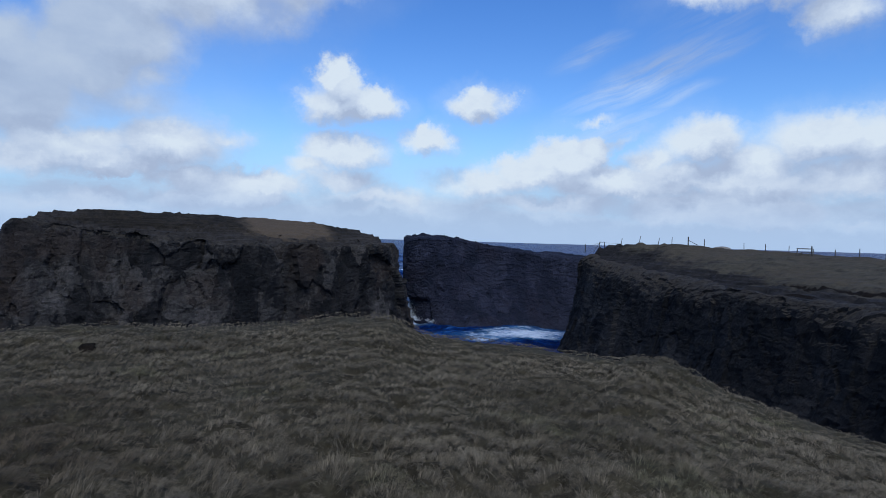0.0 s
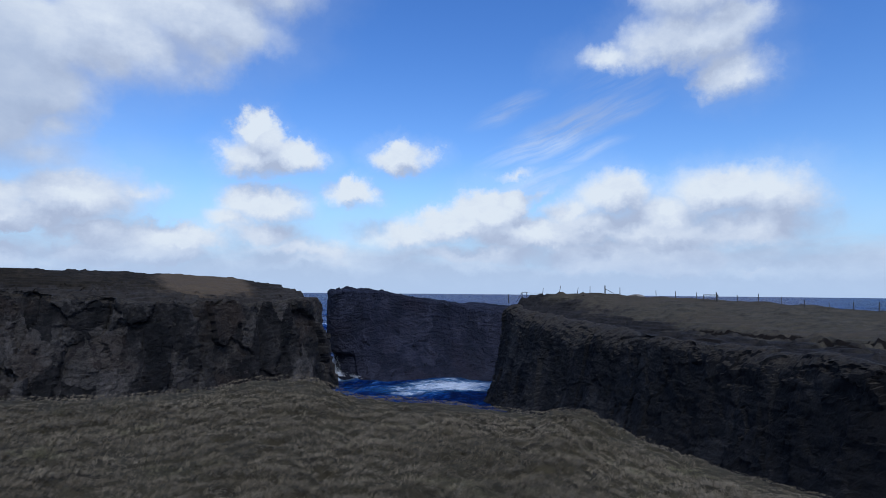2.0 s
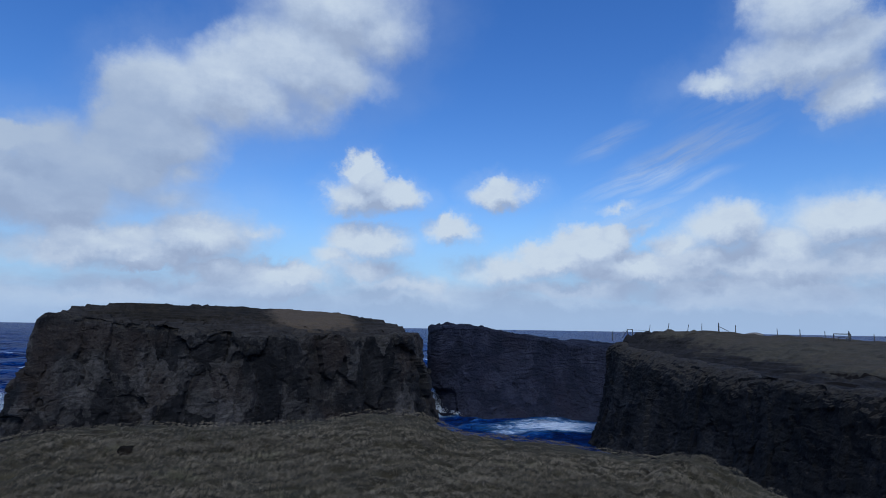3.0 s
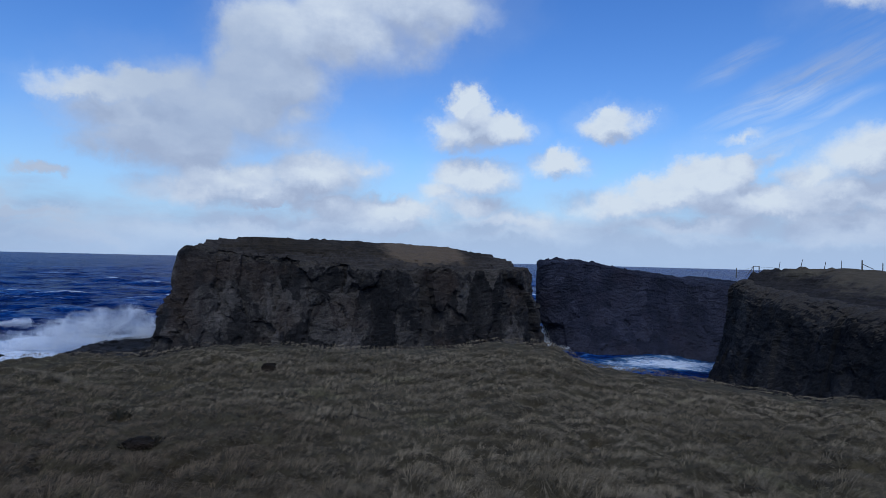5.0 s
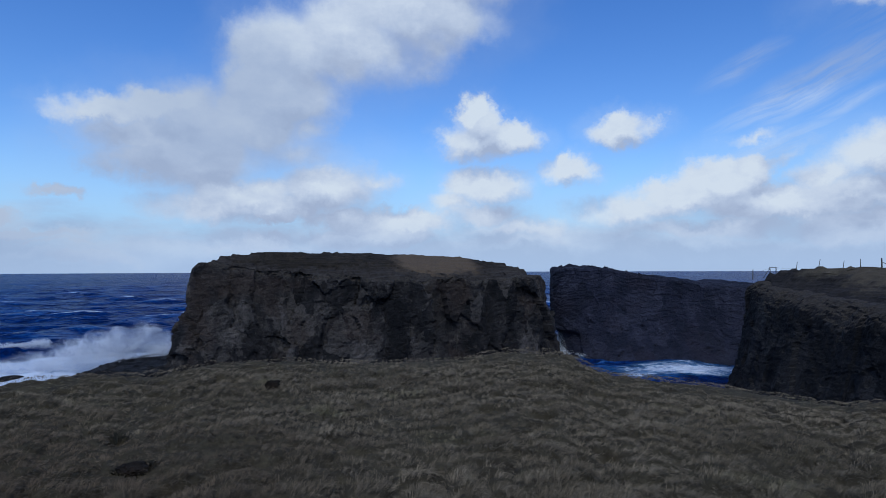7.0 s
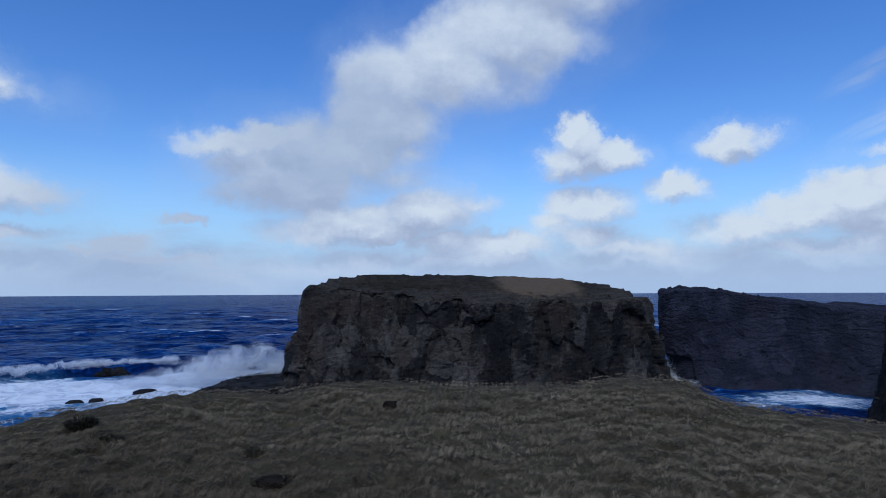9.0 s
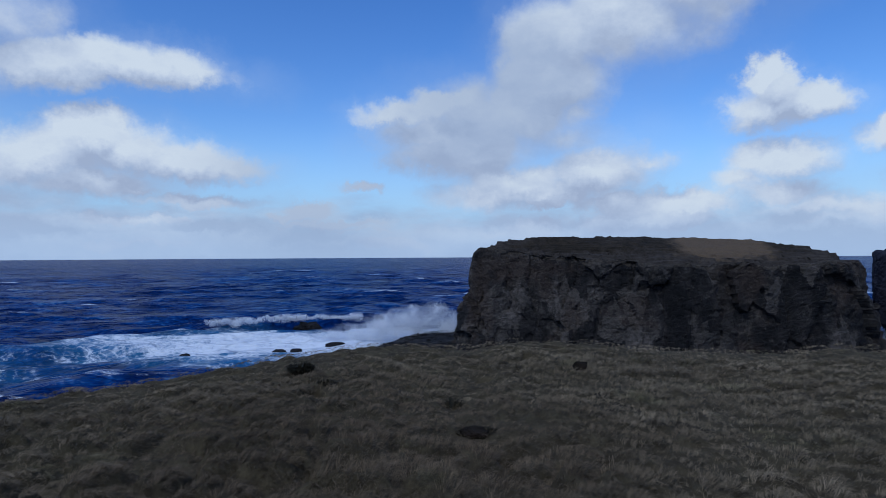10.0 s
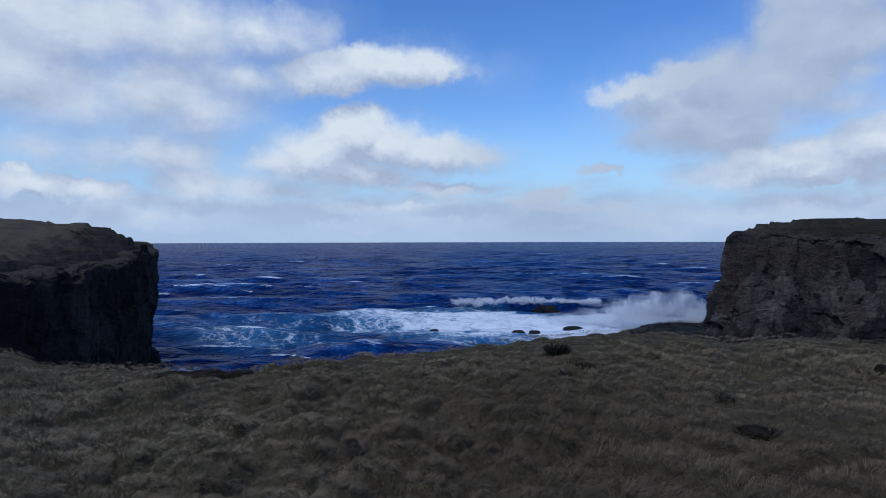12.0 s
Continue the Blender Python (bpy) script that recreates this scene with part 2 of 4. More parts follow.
lit = W.math("ADD", lit, W.math("MULTIPLY_ADD", W.noise(W.vec("MULTIPLY", flat, (0.8, 1.25, 0)), 0.34, 8.0, 0.64), 1.1, -0.55), clamp=True)
cloud_colour = W.ramp(lit, (0.0, (0.41, 0.45, 0.57)), (0.35, (0.51, 0.55, 0.66)), (0.7, (0.63, 0.655, 0.73)), (1.0, (0.72, 0.735, 0.77)))
cloud_colour = W.mix(W.smooth(elevation, 5.0, 0.0, 0.0, 0.75), cloud_colour, (0.46, 0.55, 0.72))
# the thick banks that show their grey undersides
for az, el, wide, high in ((16, 15, 12, 9), (31, 6, 13, 8)):
    thick = W.smooth(W.vec("LENGTH", W.vec("MULTIPLY", W.vec("SUBTRACT", bent, (az, el, 0)), (1 / wide, 1 / high, 0))), 1.15, 0.35, 0.0, 0.62)
    cloud_colour = W.mix(thick, cloud_colour, (0.36, 0.42, 0.56))
sky = W.add("ShaderNodeTexSky", sky_type="NISHITA", sun_disc=False, sun_elevation=SUN_ELEVATION,
            sun_rotation=-SUN_AZIMUTH, altitude=20.0, air_density=1.0, dust_density=0.6, ozone_density=2.0)
rich = W.add("ShaderNodeHueSaturation")
rich.inputs["Saturation"].default_value, rich.inputs["Hue"].default_value = 1.3, 0.515
W.put(rich.inputs["Color"], sky.outputs[0])
clear = W.vec("SCALE", rich.outputs[0], scale=0.15)
clear = W.mix(W.smooth(elevation, 13.0, 0.0, 0.0, 0.88), clear, (0.33, 0.51, 0.78))
whole = W.mix(cover, clear, cloud_colour)
back = W.add("ShaderNodeBackground")
W.put(back.inputs[0], whole)
back.inputs[1].default_value = 1.0
W.put(W.add("ShaderNodeOutputWorld").inputs[0], back.outputs[0])

sun = new("sun", bpy.data.lights.new("sun", "SUN"))
sun.data.energy, sun.data.angle, sun.data.color = 1.3, radians(18), (1.0, 0.97, 0.94)
sun.matrix_world = look((0, 0, 60), (60 * math.sin(SUN_AZIMUTH) * math.cos(SUN_ELEVATION), -60 * math.cos(SUN_AZIMUTH) * math.cos(SUN_ELEVATION),
                                     60 - 60 * math.sin(SUN_ELEVATION)))

# ---------------------------------------------------------------- materials


def material(name, rough=0.9, specular=0.3):
    mat = bpy.data.materials.new(name)
    mat.use_nodes = True
    n = Nodes(mat.node_tree)
    bsdf = mat.node_tree.nodes["Principled BSDF"]
    bsdf.inputs["Roughness"].default_value = rough
    bsdf.inputs["Specular IOR Level"].default_value = specular
    return mat, n, bsdf


def bump(n, bsdf, height, strength, distance):
    node = n.add("ShaderNodeBump")
    node.inputs["Strength"].default_value, node.inputs["Distance"].default_value = strength, distance
    n.put(node.inputs["Height"], height)
    n.put(bsdf.inputs["Normal"], node.outputs[0])


def rock_material(name, dark, mid, pale, rust, grown=None, strata=(0.12, 0.12, 1.0)):
    """Weathered cliff rock: slabs of differing tone, beds, joints and lichen; grown is the sparse turf on its gentler
    ledges.
    """
    mat, n, bsdf = material(name, 0.85, 0.25)
    at = n.add("ShaderNodeTexCoord").outputs["Object"]
    broad = n.noise(at, 0.10, 5.0, 0.6)
    streak = n.noise(n.vec("MULTIPLY", at, (1.0, 1.0, 0.5)), 0.28, 8.0, 0.66)
    slant = n.add("ShaderNodeVectorRotate", rotation_type="EULER_XYZ")
    n.put(slant.inputs["Vector"], at)
    slant.inputs["Rotation"].default_value = (0.05, 0.16, 0.0)
    layer = n.noise(n.vec("MULTIPLY", slant.outputs[0], strata), 1.3, 6.0, 0.66, distortion=0.5)
    fine = n.noise(at, 2.2, 8.0, 0.75)
    c = n.ramp(streak, (0.34, dark), (0.51, mid), (0.66, pale))
    slab = n.add("ShaderNodeTexVoronoi")
    n.put(slab.inputs["Vector"], n.vec("ADD", n.vec("MULTIPLY", at, (1.0, 1.0, 0.5)), n.vec("MULTIPLY", n.noise(at, 0.5, 4.0, 0.6, "Color"), (2.0, 2.0, 2.0))))
    slab.inputs["Scale"].default_value = 0.26
    tone = n.add("ShaderNodeSeparateColor")
    n.put(tone.inputs[0], slab.outputs["Color"])
    c = n.mix(n.smooth(tone.outputs[0], 0.66, 0.95, 0.0, 0.55), c, pale)
    c = n.mix(n.smooth(tone.outputs[1], 0.5, 0.9, 0.0, 0.7), c, dark)
    c = n.mix(n.smooth(broad, 0.50, 0.64, 0.0, 0.7), c, rust)
    c = n.mix(n.smooth(layer, 0.53, 0.66, 0.0, 0.6), c, dark)
    c = n.mix(n.smooth(fine, 0.34, 0.58, 0.45, 0.0), c, dark)
    lichen = n.noise(at, 0.8, 6.0, 0.68)
    c = n.mix(n.smooth(lichen, 0.62, 0.72, 0.0, 0.6), c, pale)
    if grown:
        steep = n.add("ShaderNodeSeparateXYZ")
        n.put(steep.inputs[0], n.add("ShaderNodeNewGeometry").outputs["Normal"])
        hold = n.math("ADD", steep.outputs[2], n.math("MULTIPLY_ADD", n.noise(at, 0.35, 7.0, 0.7), 1.0, -0.5))
        rim = n.add("ShaderNodeAttribute", attribute_name="rim").outputs["Fac"]
        hold = n.math("ADD", hold, n.math("MULTIPLY_ADD", rim, 0.5, -0.38))
        sward = n.mix(n.smooth(fine, 0.38, 0.62), tuple(0.4 * v for v in grown), grown)
        c = n.mix(n.smooth(hold, 0.50, 0.74, 0.0, 0.85), c, sward)
    n.put(bsdf.inputs["Base Color"], c)
    bump(n, bsdf, n.math("ADD", n.math("MULTIPLY", layer, 0.7), n.math("ADD", fine, n.math("MULTIPLY", streak, 0.8))), 1.0, 0.6)
    return mat


def turf_material(name, scale, low, mid, high, patch, rock=None, meadow=None):
    mat, n, bsdf = material(name, 0.95, 0.1)
    at = n.add("ShaderNodeTexCoord").outputs["Object"]
    broad = n.noise(at, 0.07 * scale, 4.0, 0.6)
    mottle = n.noise(at, 0.6 * scale, 6.0, 0.7)
    fine = n.noise(at, 7.0 * scale, 5.0, 0.7)
    c = n.ramp(mottle, (0.3, low), (0.5, mid), (0.72, high))
    c = n.mix(n.smooth(broad, 0.45, 0.65, 0.0, 0.8), c, patch)
    if meadow:
        (x, y, wide, deep), colour = meadow
        off = n.vec("MULTIPLY", n.vec("SUBTRACT", at, (x, y, 0)), (1 / wide, 1 / deep, 0))
        off = n.vec("ADD", off, n.vec("MULTIPLY", n.vec("SUBTRACT", n.noise(at, 0.3, 5.0, 0.65, "Color"), (0.5, 0.5, 0.5)), (0.7, 0.7, 0)))
        c = n.mix(n.smooth(n.vec("LENGTH", off), 1.08, 0.75), c, n.mix(mottle, tuple(0.75 * v for v in colour), colour))
    c = n.mix(n.smooth(fine, 0.3, 0.7, 0.5, 0.0), c, low)
    if rock:
        bare = n.add("ShaderNodeAttribute", attribute_name="bare").outputs["Fac"]
        band = n.noise(n.vec("MULTIPLY", at, (0.10, 0.10, 1.0)), 1.6, 6.0, 0.7, distortion=0.8)
        crumb = n.noise(at, 0.25, 6.0, 0.7)
        worn = n.smooth(n.math("ADD", bare, n.math("MULTIPLY_ADD", crumb, 1.6, -0.8)), 0.35, 0.75)
        stone = n.ramp(n.math("ADD", n.math("MULTIPLY", band, 0.5), n.math("MULTIPLY", n.noise(at, 1.2, 6.0, 0.75), 0.5)), (0.36, tuple(0.35 * v for v in rock)), (0.52, rock), (0.7, tuple(1.8 * v for v in rock)))
        c = n.mix(worn, c, stone)
        peat = n.add("ShaderNodeAttribute", attribute_name="peat").outputs["Fac"]
        c = n.mix(n.smooth(n.math("ADD", peat, n.math("MULTIPLY_ADD", crumb, 0.6, -0.3)), 0.3, 0.6), c, (0.014, 0.011, 0.009))
    n.put(bsdf.inputs["Base Color"], c)
    bump(n, bsdf, n.math("ADD", mottle, n.math("MULTIPLY", fine, 0.4)), 0.8, 0.4 / scale)
    return mat


ROCK = rock_material("island_rock", (0.006, 0.006, 0.007), (0.035, 0.031, 0.029), (0.145, 0.126, 0.110), (0.064, 0.046, 0.036), grown=(0.070, 0.056, 0.041), strata=(0.3, 0.3, 0.8))
# bluish purple tint of sea haze is mixed into the stack's rock colours
HAZED_STACK_ROCK = rock_material("hazed_stack_rock", (0.009, 0.011, 0.022), (0.021, 0.023, 0.042), (0.048, 0.049, 0.074), (0.028, 0.025, 0.040), strata=(0.07, 0.07, 0.8))
# shade on the headlands' side faces is put into this near-black rock colour
SHADED_GEO_ROCK = rock_material("shaded_geo_rock", (0.005, 0.005, 0.006), (0.012, 0.011, 0.0115), (0.055, 0.050, 0.047), (0.017, 0.014, 0.0125), grown=(0.085, 0.068, 0.050))
WET_ROCK = rock_material("wet_rock", (0.004, 0.004, 0.005), (0.011, 0.011, 0.013), (0.036, 0.034, 0.036), (0.014, 0.012, 0.012))
TURF = turf_material("dry_turf", 1.0, (0.042, 0.037, 0.028), (0.090, 0.077, 0.056), (0.138, 0.117, 0.084), (0.100, 0.081, 0.060), rock=(0.030, 0.027, 0.026))
TURF_DARK = turf_material("scrub_turf", 1.0, (0.010, 0.009, 0.008), (0.034, 0.028, 0.021), (0.068, 0.053, 0.038), (0.026, 0.022, 0.018), rock=(0.046, 0.040, 0.036), meadow=((9.5, 128, 9.5, 16), (0.165, 0.122, 0.083)))
SOIL = turf_material("matted_ground", 6.0, (0.024, 0.019, 0.012), (0.066, 0.054, 0.032), (0.12, 0.098, 0.058), (0.066, 0.056, 0.033))

# ---------------------------------------------------------------- noise for shaping


def hashed(i, seed=0):
    """Random numbers 0..1 from whole-number lattice points (n, 3)."""
    i = i.astype(np.int64)
    h = (i[:, 0] * 374761393 + i[:, 1] * 668265263 + i[:, 2] * 2147483647 + seed * 974711) & 0xFFFFFFFF
    h = ((h ^ (h >> 13)) * 1274126177) & 0xFFFFFFFF
    h = ((h ^ (h >> 16)) * 2246822519) & 0xFFFFFFFF
    return ((h ^ (h >> 15)) & 0xFFFFFF) / 0xFFFFFF


def lumps(p, seed=0):
    """Smooth value noise, -1..1."""
    i = np.floor(p)
    f = p - i
    f = f * f * (3 - 2 * f)
    total = np.zeros(len(p))
    for dx in (0, 1):
        for dy in (0, 1):
            for dz in (0, 1):
                w = (f[:, 0] if dx else 1 - f[:, 0]) * (f[:, 1] if dy else 1 - f[:, 1]) * (f[:, 2] if dz else 1 - f[:, 2])
                total += w * hashed(i + (dx, dy, dz), seed)
    return total * 2 - 1


def rough(p, octaves=4, seed=0, gain=0.5):
    total, a = np.zeros(len(p)), 1.0
    for o in range(octaves):
        total += a * lumps(p * 2.03 ** o + 17.3 * o, seed + o)
        a *= gain
    return total


def blocks(p, seed=0):
    """Cells: the random level of the nearest cell, the gap to the next one, and a tilted facet across the cell."""
    i = np.floor(p)
    best, second, level, facet = np.full(len(p), 9.0), np.full(len(p), 9.0), np.zeros(len(p)), np.zeros(len(p))
    for dx in (-1, 0, 1):
        for dy in (-1, 0, 1):
            for dz in (-1, 0, 1):
                j = i + (dx, dy, dz)
                c = j + np.stack([hashed(j, seed + 1), hashed(j, seed + 2), hashed(j, seed + 3)], 1)
                off = p - c
                d = np.sqrt((off ** 2).sum(1))
                near = d < best
                second = np.where(near, best, np.minimum(second, d))
                level = np.where(near, hashed(j, seed + 4), level)
                slope = (hashed(j, seed + 5) - 0.5) * off[:, 0] + (hashed(j, seed + 6) - 0.5) * off[:, 1] + (hashed(j, seed + 7) - 0.35) * off[:, 2]
                facet = np.where(near, slope, facet)
                best = np.where(near, d, best)
    return level, second - best, facet


def ease(t):
    t = np.clip(t, 0, 1)
    return t * t * (3 - 2 * t)


def mesh_object(name, points, faces, mat, parent=None, smooth=True):
    me = bpy.data.meshes.new(name)
    faces = np.asarray(faces, np.int32)
    me.vertices.add(len(points))
    me.vertices.foreach_set("co", np.asarray(points, np.float32).ravel())
    me.loops.add(faces.size)
    me.loops.foreach_set("vertex_index", faces.ravel())
    me.polygons.add(len(faces))
    me.polygons.foreach_set("loop_start", np.arange(0, faces.size, faces.shape[1], dtype=np.int32))
    me.polygons.foreach_set("use_smooth", np.full(len(faces), smooth))
    me.update(calc_edges=True)
    me.materials.append(mat)
    ob = new(name, me)
    if parent:
        ob.parent = parent
    return ob


def grid_faces(rows, cols, closed=False):
    r, c = np.meshgrid(np.arange(rows - 1), np.arange(cols if closed else cols - 1), indexing="ij")
    r, c = r.ravel(), c.ravel()
    d = (c + 1) % cols
    return np.stack([r * cols + c, (r + 1) * cols + c, (r + 1) * cols + d, r * cols + d], 1)


def thing(name, label, category, group="", kind="", at=(0, 0, 0)):
    ob = new(name)
    ob.location = at
    return tagged(ob, label, category, group, kind)


SEA = -18.4
SURFACES = {}

# ---------------------------------------------------------------- land masses


def outline(points):
    """A smooth closed line through points (x, y, z, out, steps)."""
    p = np.array(points, float)
    n, rows = len(p), []
    for k in range(n):
        a, b, c, d = p[k - 1], p[k], p[(k + 1) % n], p[(k + 2) % n]
        t = np.linspace(0, 1, int(b[4]), endpoint=False)[:, None]
        soft = 0.5 * (2 * b + (c - a) * t + (2 * a - 5 * b + 4 * c - d) * t ** 2 + (3 * b - a - 3 * c + d) * t ** 3)
        straight = b + (c - b) * t
        rows.append(0.6 * soft + 0.4 * straight)
    return np.concatenate(rows)[:, :4]


def landmass(name, label, category, points, spine, rock, turf, rings=70, seed=0, craggy=1.0, foot=None, rim_break=1.0, lean=0.25, terrace=0.0, caps=46, worn=12.0, hub=None, shoulder=2.0, massive=2.2, blocky=1.0, layered=0.25, scarps=()):
    """A rock with sheer sides: rim points (x, y, z, spread of the foot, steps), and the ridge line of its top."""
    base = thing(name, label, category)
    rim = outline(points)
    n = len(rim)
    along = np.roll(rim[:, :2], -1, 0) - np.roll(rim[:, :2], 1, 0)
    along /= np.linalg.norm(along, axis=1)[:, None] + 1e-9
    area = 0.5 * np.sum(rim[:, 0] * np.roll(rim[:, 1], -1) - np.roll(rim[:, 0], -1) * rim[:, 1])
    outward = np.stack([along[:, 1], -along[:, 0]], 1) * (1 if area > 0 else -1)
    for _ in range(6):
        outward = (np.roll(outward, 1, 0) + outward + np.roll(outward, -1, 0)) / 3
    outward /= np.linalg.norm(outward, axis=1)[:, None] + 1e-9
    # an uneven rim, set back by the roll of the shoulder
    edge3 = np.concatenate([rim[:, :2], 0 * rim[:, :1]], 1)
    chip, _, _ = blocks(edge3 / 3.3, seed + 81)
    round_by = shoulder * (0.75 + 0.5 * lumps(edge3 / 8.0, seed + 82))
    notch = 0.9 * rim_break * (chip - 0.5) + 0.4 * rough(edge3 / 2.0, 3, seed + 83)
    rim[:, :2] -= outward * (round_by + notch)[:, None]
    rim[:, 2] += rim_break * (0.5 * (chip - 0.5) + 0.25 * rough(edge3 / 1.6, 3, seed + 84))
    v = np.linspace(0, 1, rings)[:, None]
    roll = np.clip(v / 0.22, 0, 1) * math.pi / 2
    down = np.clip((v - 0.22) / 0.78, 0, 1)
    start = rim[None, :, 2] - round_by[None] * 0.8
    z = np.where(v < 0.22, rim[None, :, 2] - round_by[None] * 0.8 * (1 - np.cos(roll)), start * (1 - down) + (SEA - 2.5) * down)
    spread = round_by[None] * np.sin(roll) + rim[None, :, 3] * (lean * down + (1 - lean) * down ** 3)
    spread = spread + 0.85 * notch[None] * ease(v / 0.3)
    xy = rim[None, :, :2] + outward[None] * spread[..., None]
    p = np.concatenate([xy, z[..., None]], 2).reshape(-1, 3)
    side = np.broadcast_to(outward[None], (rings, n, 2)).reshape(-1, 2)
    vv = np.broadcast_to(v, (rings, n)).ravel()
    dip = p + np.stack([0 * p[:, 0], 0 * p[:, 0], 0.10 * p[:, 0]], 1)
    tall = dip * (1, 1, 0.42)
    level, gap, facet = blocks(tall / 5.8 + rough(p / 3.0, 2, seed + 40)[:, None] * 0.10, seed)
    level2, gap2, facet2 = blocks(dip * (1, 1, 0.95) / 1.9 + 5, seed + 9)
    level3, _, facet3 = blocks(dip * (0.7, 0.7, 1.4) / 0.9 + 9, seed + 19)
    bed = dip[:, 2] / 1.1 + 1.6 * rough(p / (7, 7, 3.5), 3, seed + 21)
    bed = bed - np.floor(bed)
    rib = p * (1, 1, 0.12)
    push = massive * rough(tall / 14.0, 2, seed + 3) + blocky * (1.4 * (level - 0.5) + 2.8 * facet) + 0.3 * (level2 - 0.5) + 0.8 * facet2
    push += blocky * 0.9 * (0.3 - np.abs(lumps(rib / 4.2, seed + 45))) + 0.15 * (level3 - 0.5) + 0.3 * facet3 + layered * 0.45 * (0.5 - bed) - 0.25 * blocky * np.exp(-gap / 0.04)
    grow = ease(vv / 0.10)
    p[:, :2] += side * (push * craggy * grow)[:, None]
    p[:, 2] += (0.45 * (level2 - 0.5) + 0.3 * (level3 - 0.5)) * craggy * grow * ease((1 - vv) / 0.1)
    if foot:
        p = foot(p)
    wall = mesh_object("cliff_face", p, grid_faces(rings, n, True)[:, ::-1] if area > 0 else grid_faces(rings, n, True), rock, base, False)
    # turf creeps a little way down from the rim
    creep = 1 - ease((vv - 0.14 + 0.06 * rough(p / 5.0, 3, seed + 55)) / 0.16)
    wall.data.attributes.new("rim", "FLOAT", "POINT").data.foreach_set("value", creep.astype(np.float32))
    # top: rings from the rim to the middle, at heights between those of the rim and of the ridge
    ridge = np.array(spine, float)
    ridge = np.concatenate([p0 + (p1 - p0) * np.linspace(0, 1, max(2, int(np.linalg.norm(p1 - p0) / 1.5)), endpoint=False)[:, None]
                            for p0, p1 in zip(ridge[:-1], ridge[1:])] + [ridge[-1:]])
    middle = np.array(hub if hub else rim[:, :2].mean(0), float)
    u = (np.linspace(0, 0.9995, caps) ** 1.5)[:, None]
    top = rim[None, :, :2] * (1 - u[..., None]) + middle[None, None] * u[..., None]
    spacing = np.linalg.norm(np.roll(rim[:, :2], -1, 0) - rim[:, :2], axis=1)
    known = np.concatenate([rim[:, :3], ridge])
    share = np.concatenate([spacing, np.full(len(ridge), 3.0)])
    flat_xy = top.reshape(-1, 2)
    zt = np.empty(len(flat_xy))
    for k in range(0, len(flat_xy), 4000):
        d2 = ((flat_xy[k:k + 4000, None] - known[None, :, :2]) ** 2).sum(2) + 0.05
        w = share[None] / d2 ** 1.15
        zt[k:k + 4000] = (w * known[None, :, 2]).sum(1) / w.sum(1)
    zt[:n] = rim[:, 2]
    tp = np.concatenate([flat_xy, zt[:, None]], 1)
    uu = np.broadcast_to(u, (caps, n)).ravel()
    inland = np.linalg.norm(tp[:, :2] - np.tile(rim[:, :2], (caps, 1)), axis=1)
    lvl, gp, fct = blocks(tp * (1, 1, 1.5) / 2.6 + rough(tp / 2.0, 2, seed + 31)[:, None] * 0.2, seed + 12)
    crag = np.clip(1 - inland / (0.8 * worn), 0, 1) * rim_break
    tp[:, 2] += ease(uu / 0.02) * (0.25 * rough(tp / 4.0, 3, seed + 8) + 0.18 * rough(tp / 0.9, 2, seed + 18) + crag * (0.8 * (lvl - 0.5) + 0.6 * fct))
    if terrace:
        h = tp[:, 2] / terrace + 0.9 * rough(tp * (1, 1, 0) / 9.0, 3, seed + 61)
        stepped = (np.floor(h) + ease((h - np.floor(h) - 0.78) / 0.22)) - h + 0.35
        tp[:, 2] += terrace * stepped * ease(uu / 0.02) * np.clip(1.2 - inland / (1.3 * worn) + 0.5 * lumps(tp * (1, 1, 0) / 7.0, seed + 62), 0, 1)
    raw = np.clip(1 - inland / worn, 0, 1)
    torn = 0 * raw
    for x0, y0, x1, y1, drop in scarps:
        way = np.array([x1 - x0, y1 - y0])
        far = np.linalg.norm(way)
        way /= far
        q = tp[:, :2] - (x0, y0)
        s, w = q @ way, q @ np.array([way[1], -way[0]])
        w = w * np.sign(np.array([way[1], -way[0]]) @ (middle - (x0, y0))) + 0.18 * lumps(tp * (1, 1, 0) / 3.0, seed + 91)
        ends = ease(s / 3.0) * ease((far - s) / 3.0)
        tp[:, 2] += drop * ends * (ease((w + 0.3) / 0.6) * np.exp(-np.clip(w, 0, 40) / 5.0) - 0.3 * np.exp(-(w / 1.2) ** 2) * (w < 0))
        torn = np.maximum(torn, ends * np.exp(-((w + 0.05) / 0.26) ** 4))
    faces = grid_faces(caps, n, True)
    cap = mesh_object("turf_top", tp, faces if area > 0 else faces[:, ::-1], turf, base)
    bare = cap.data.attributes.new("bare", "FLOAT", "POINT")
    bare.data.foreach_set("value", raw.astype(np.float32))
    peat = cap.data.attributes.new("peat", "FLOAT", "POINT")
    peat.data.foreach_set("value", torn.astype(np.float32))
    SURFACES[name] = BVHTree.FromPolygons(tp.tolist(), faces.tolist())
    return base


ISLAND = [(-35.4, 116, 2.2, 6.4, 34), (-33.2, 114, 3.0, 4.0, 30), (-27, 113, 2.1, 2.5, 30), (-20, 113, 1.4, 1.5, 36), (-9, 112, 0.7, 1.5, 34), (0, 113, -0.3, 2.0, 30),
          (8, 114, 0.0, 2.0, 30), (16.5, 116.5, -0.4, 2.0, 28), (23.0, 120, 0.0, 3.0, 30), (28.6, 126, 0.4, 5.5, 28), (32.0, 133, -0.3, 6.0, 24),
          (32.0, 146, -0.5, 4.0, 14), (20, 152, 2.0, 3.0, 14), (0, 154, 3.0, 3.0, 14), (-20, 150, 3.0, 3.0, 14), (-33, 138, 2.5, 3.0, 20), (-35.5, 126, 2.2, 5.4, 28)]
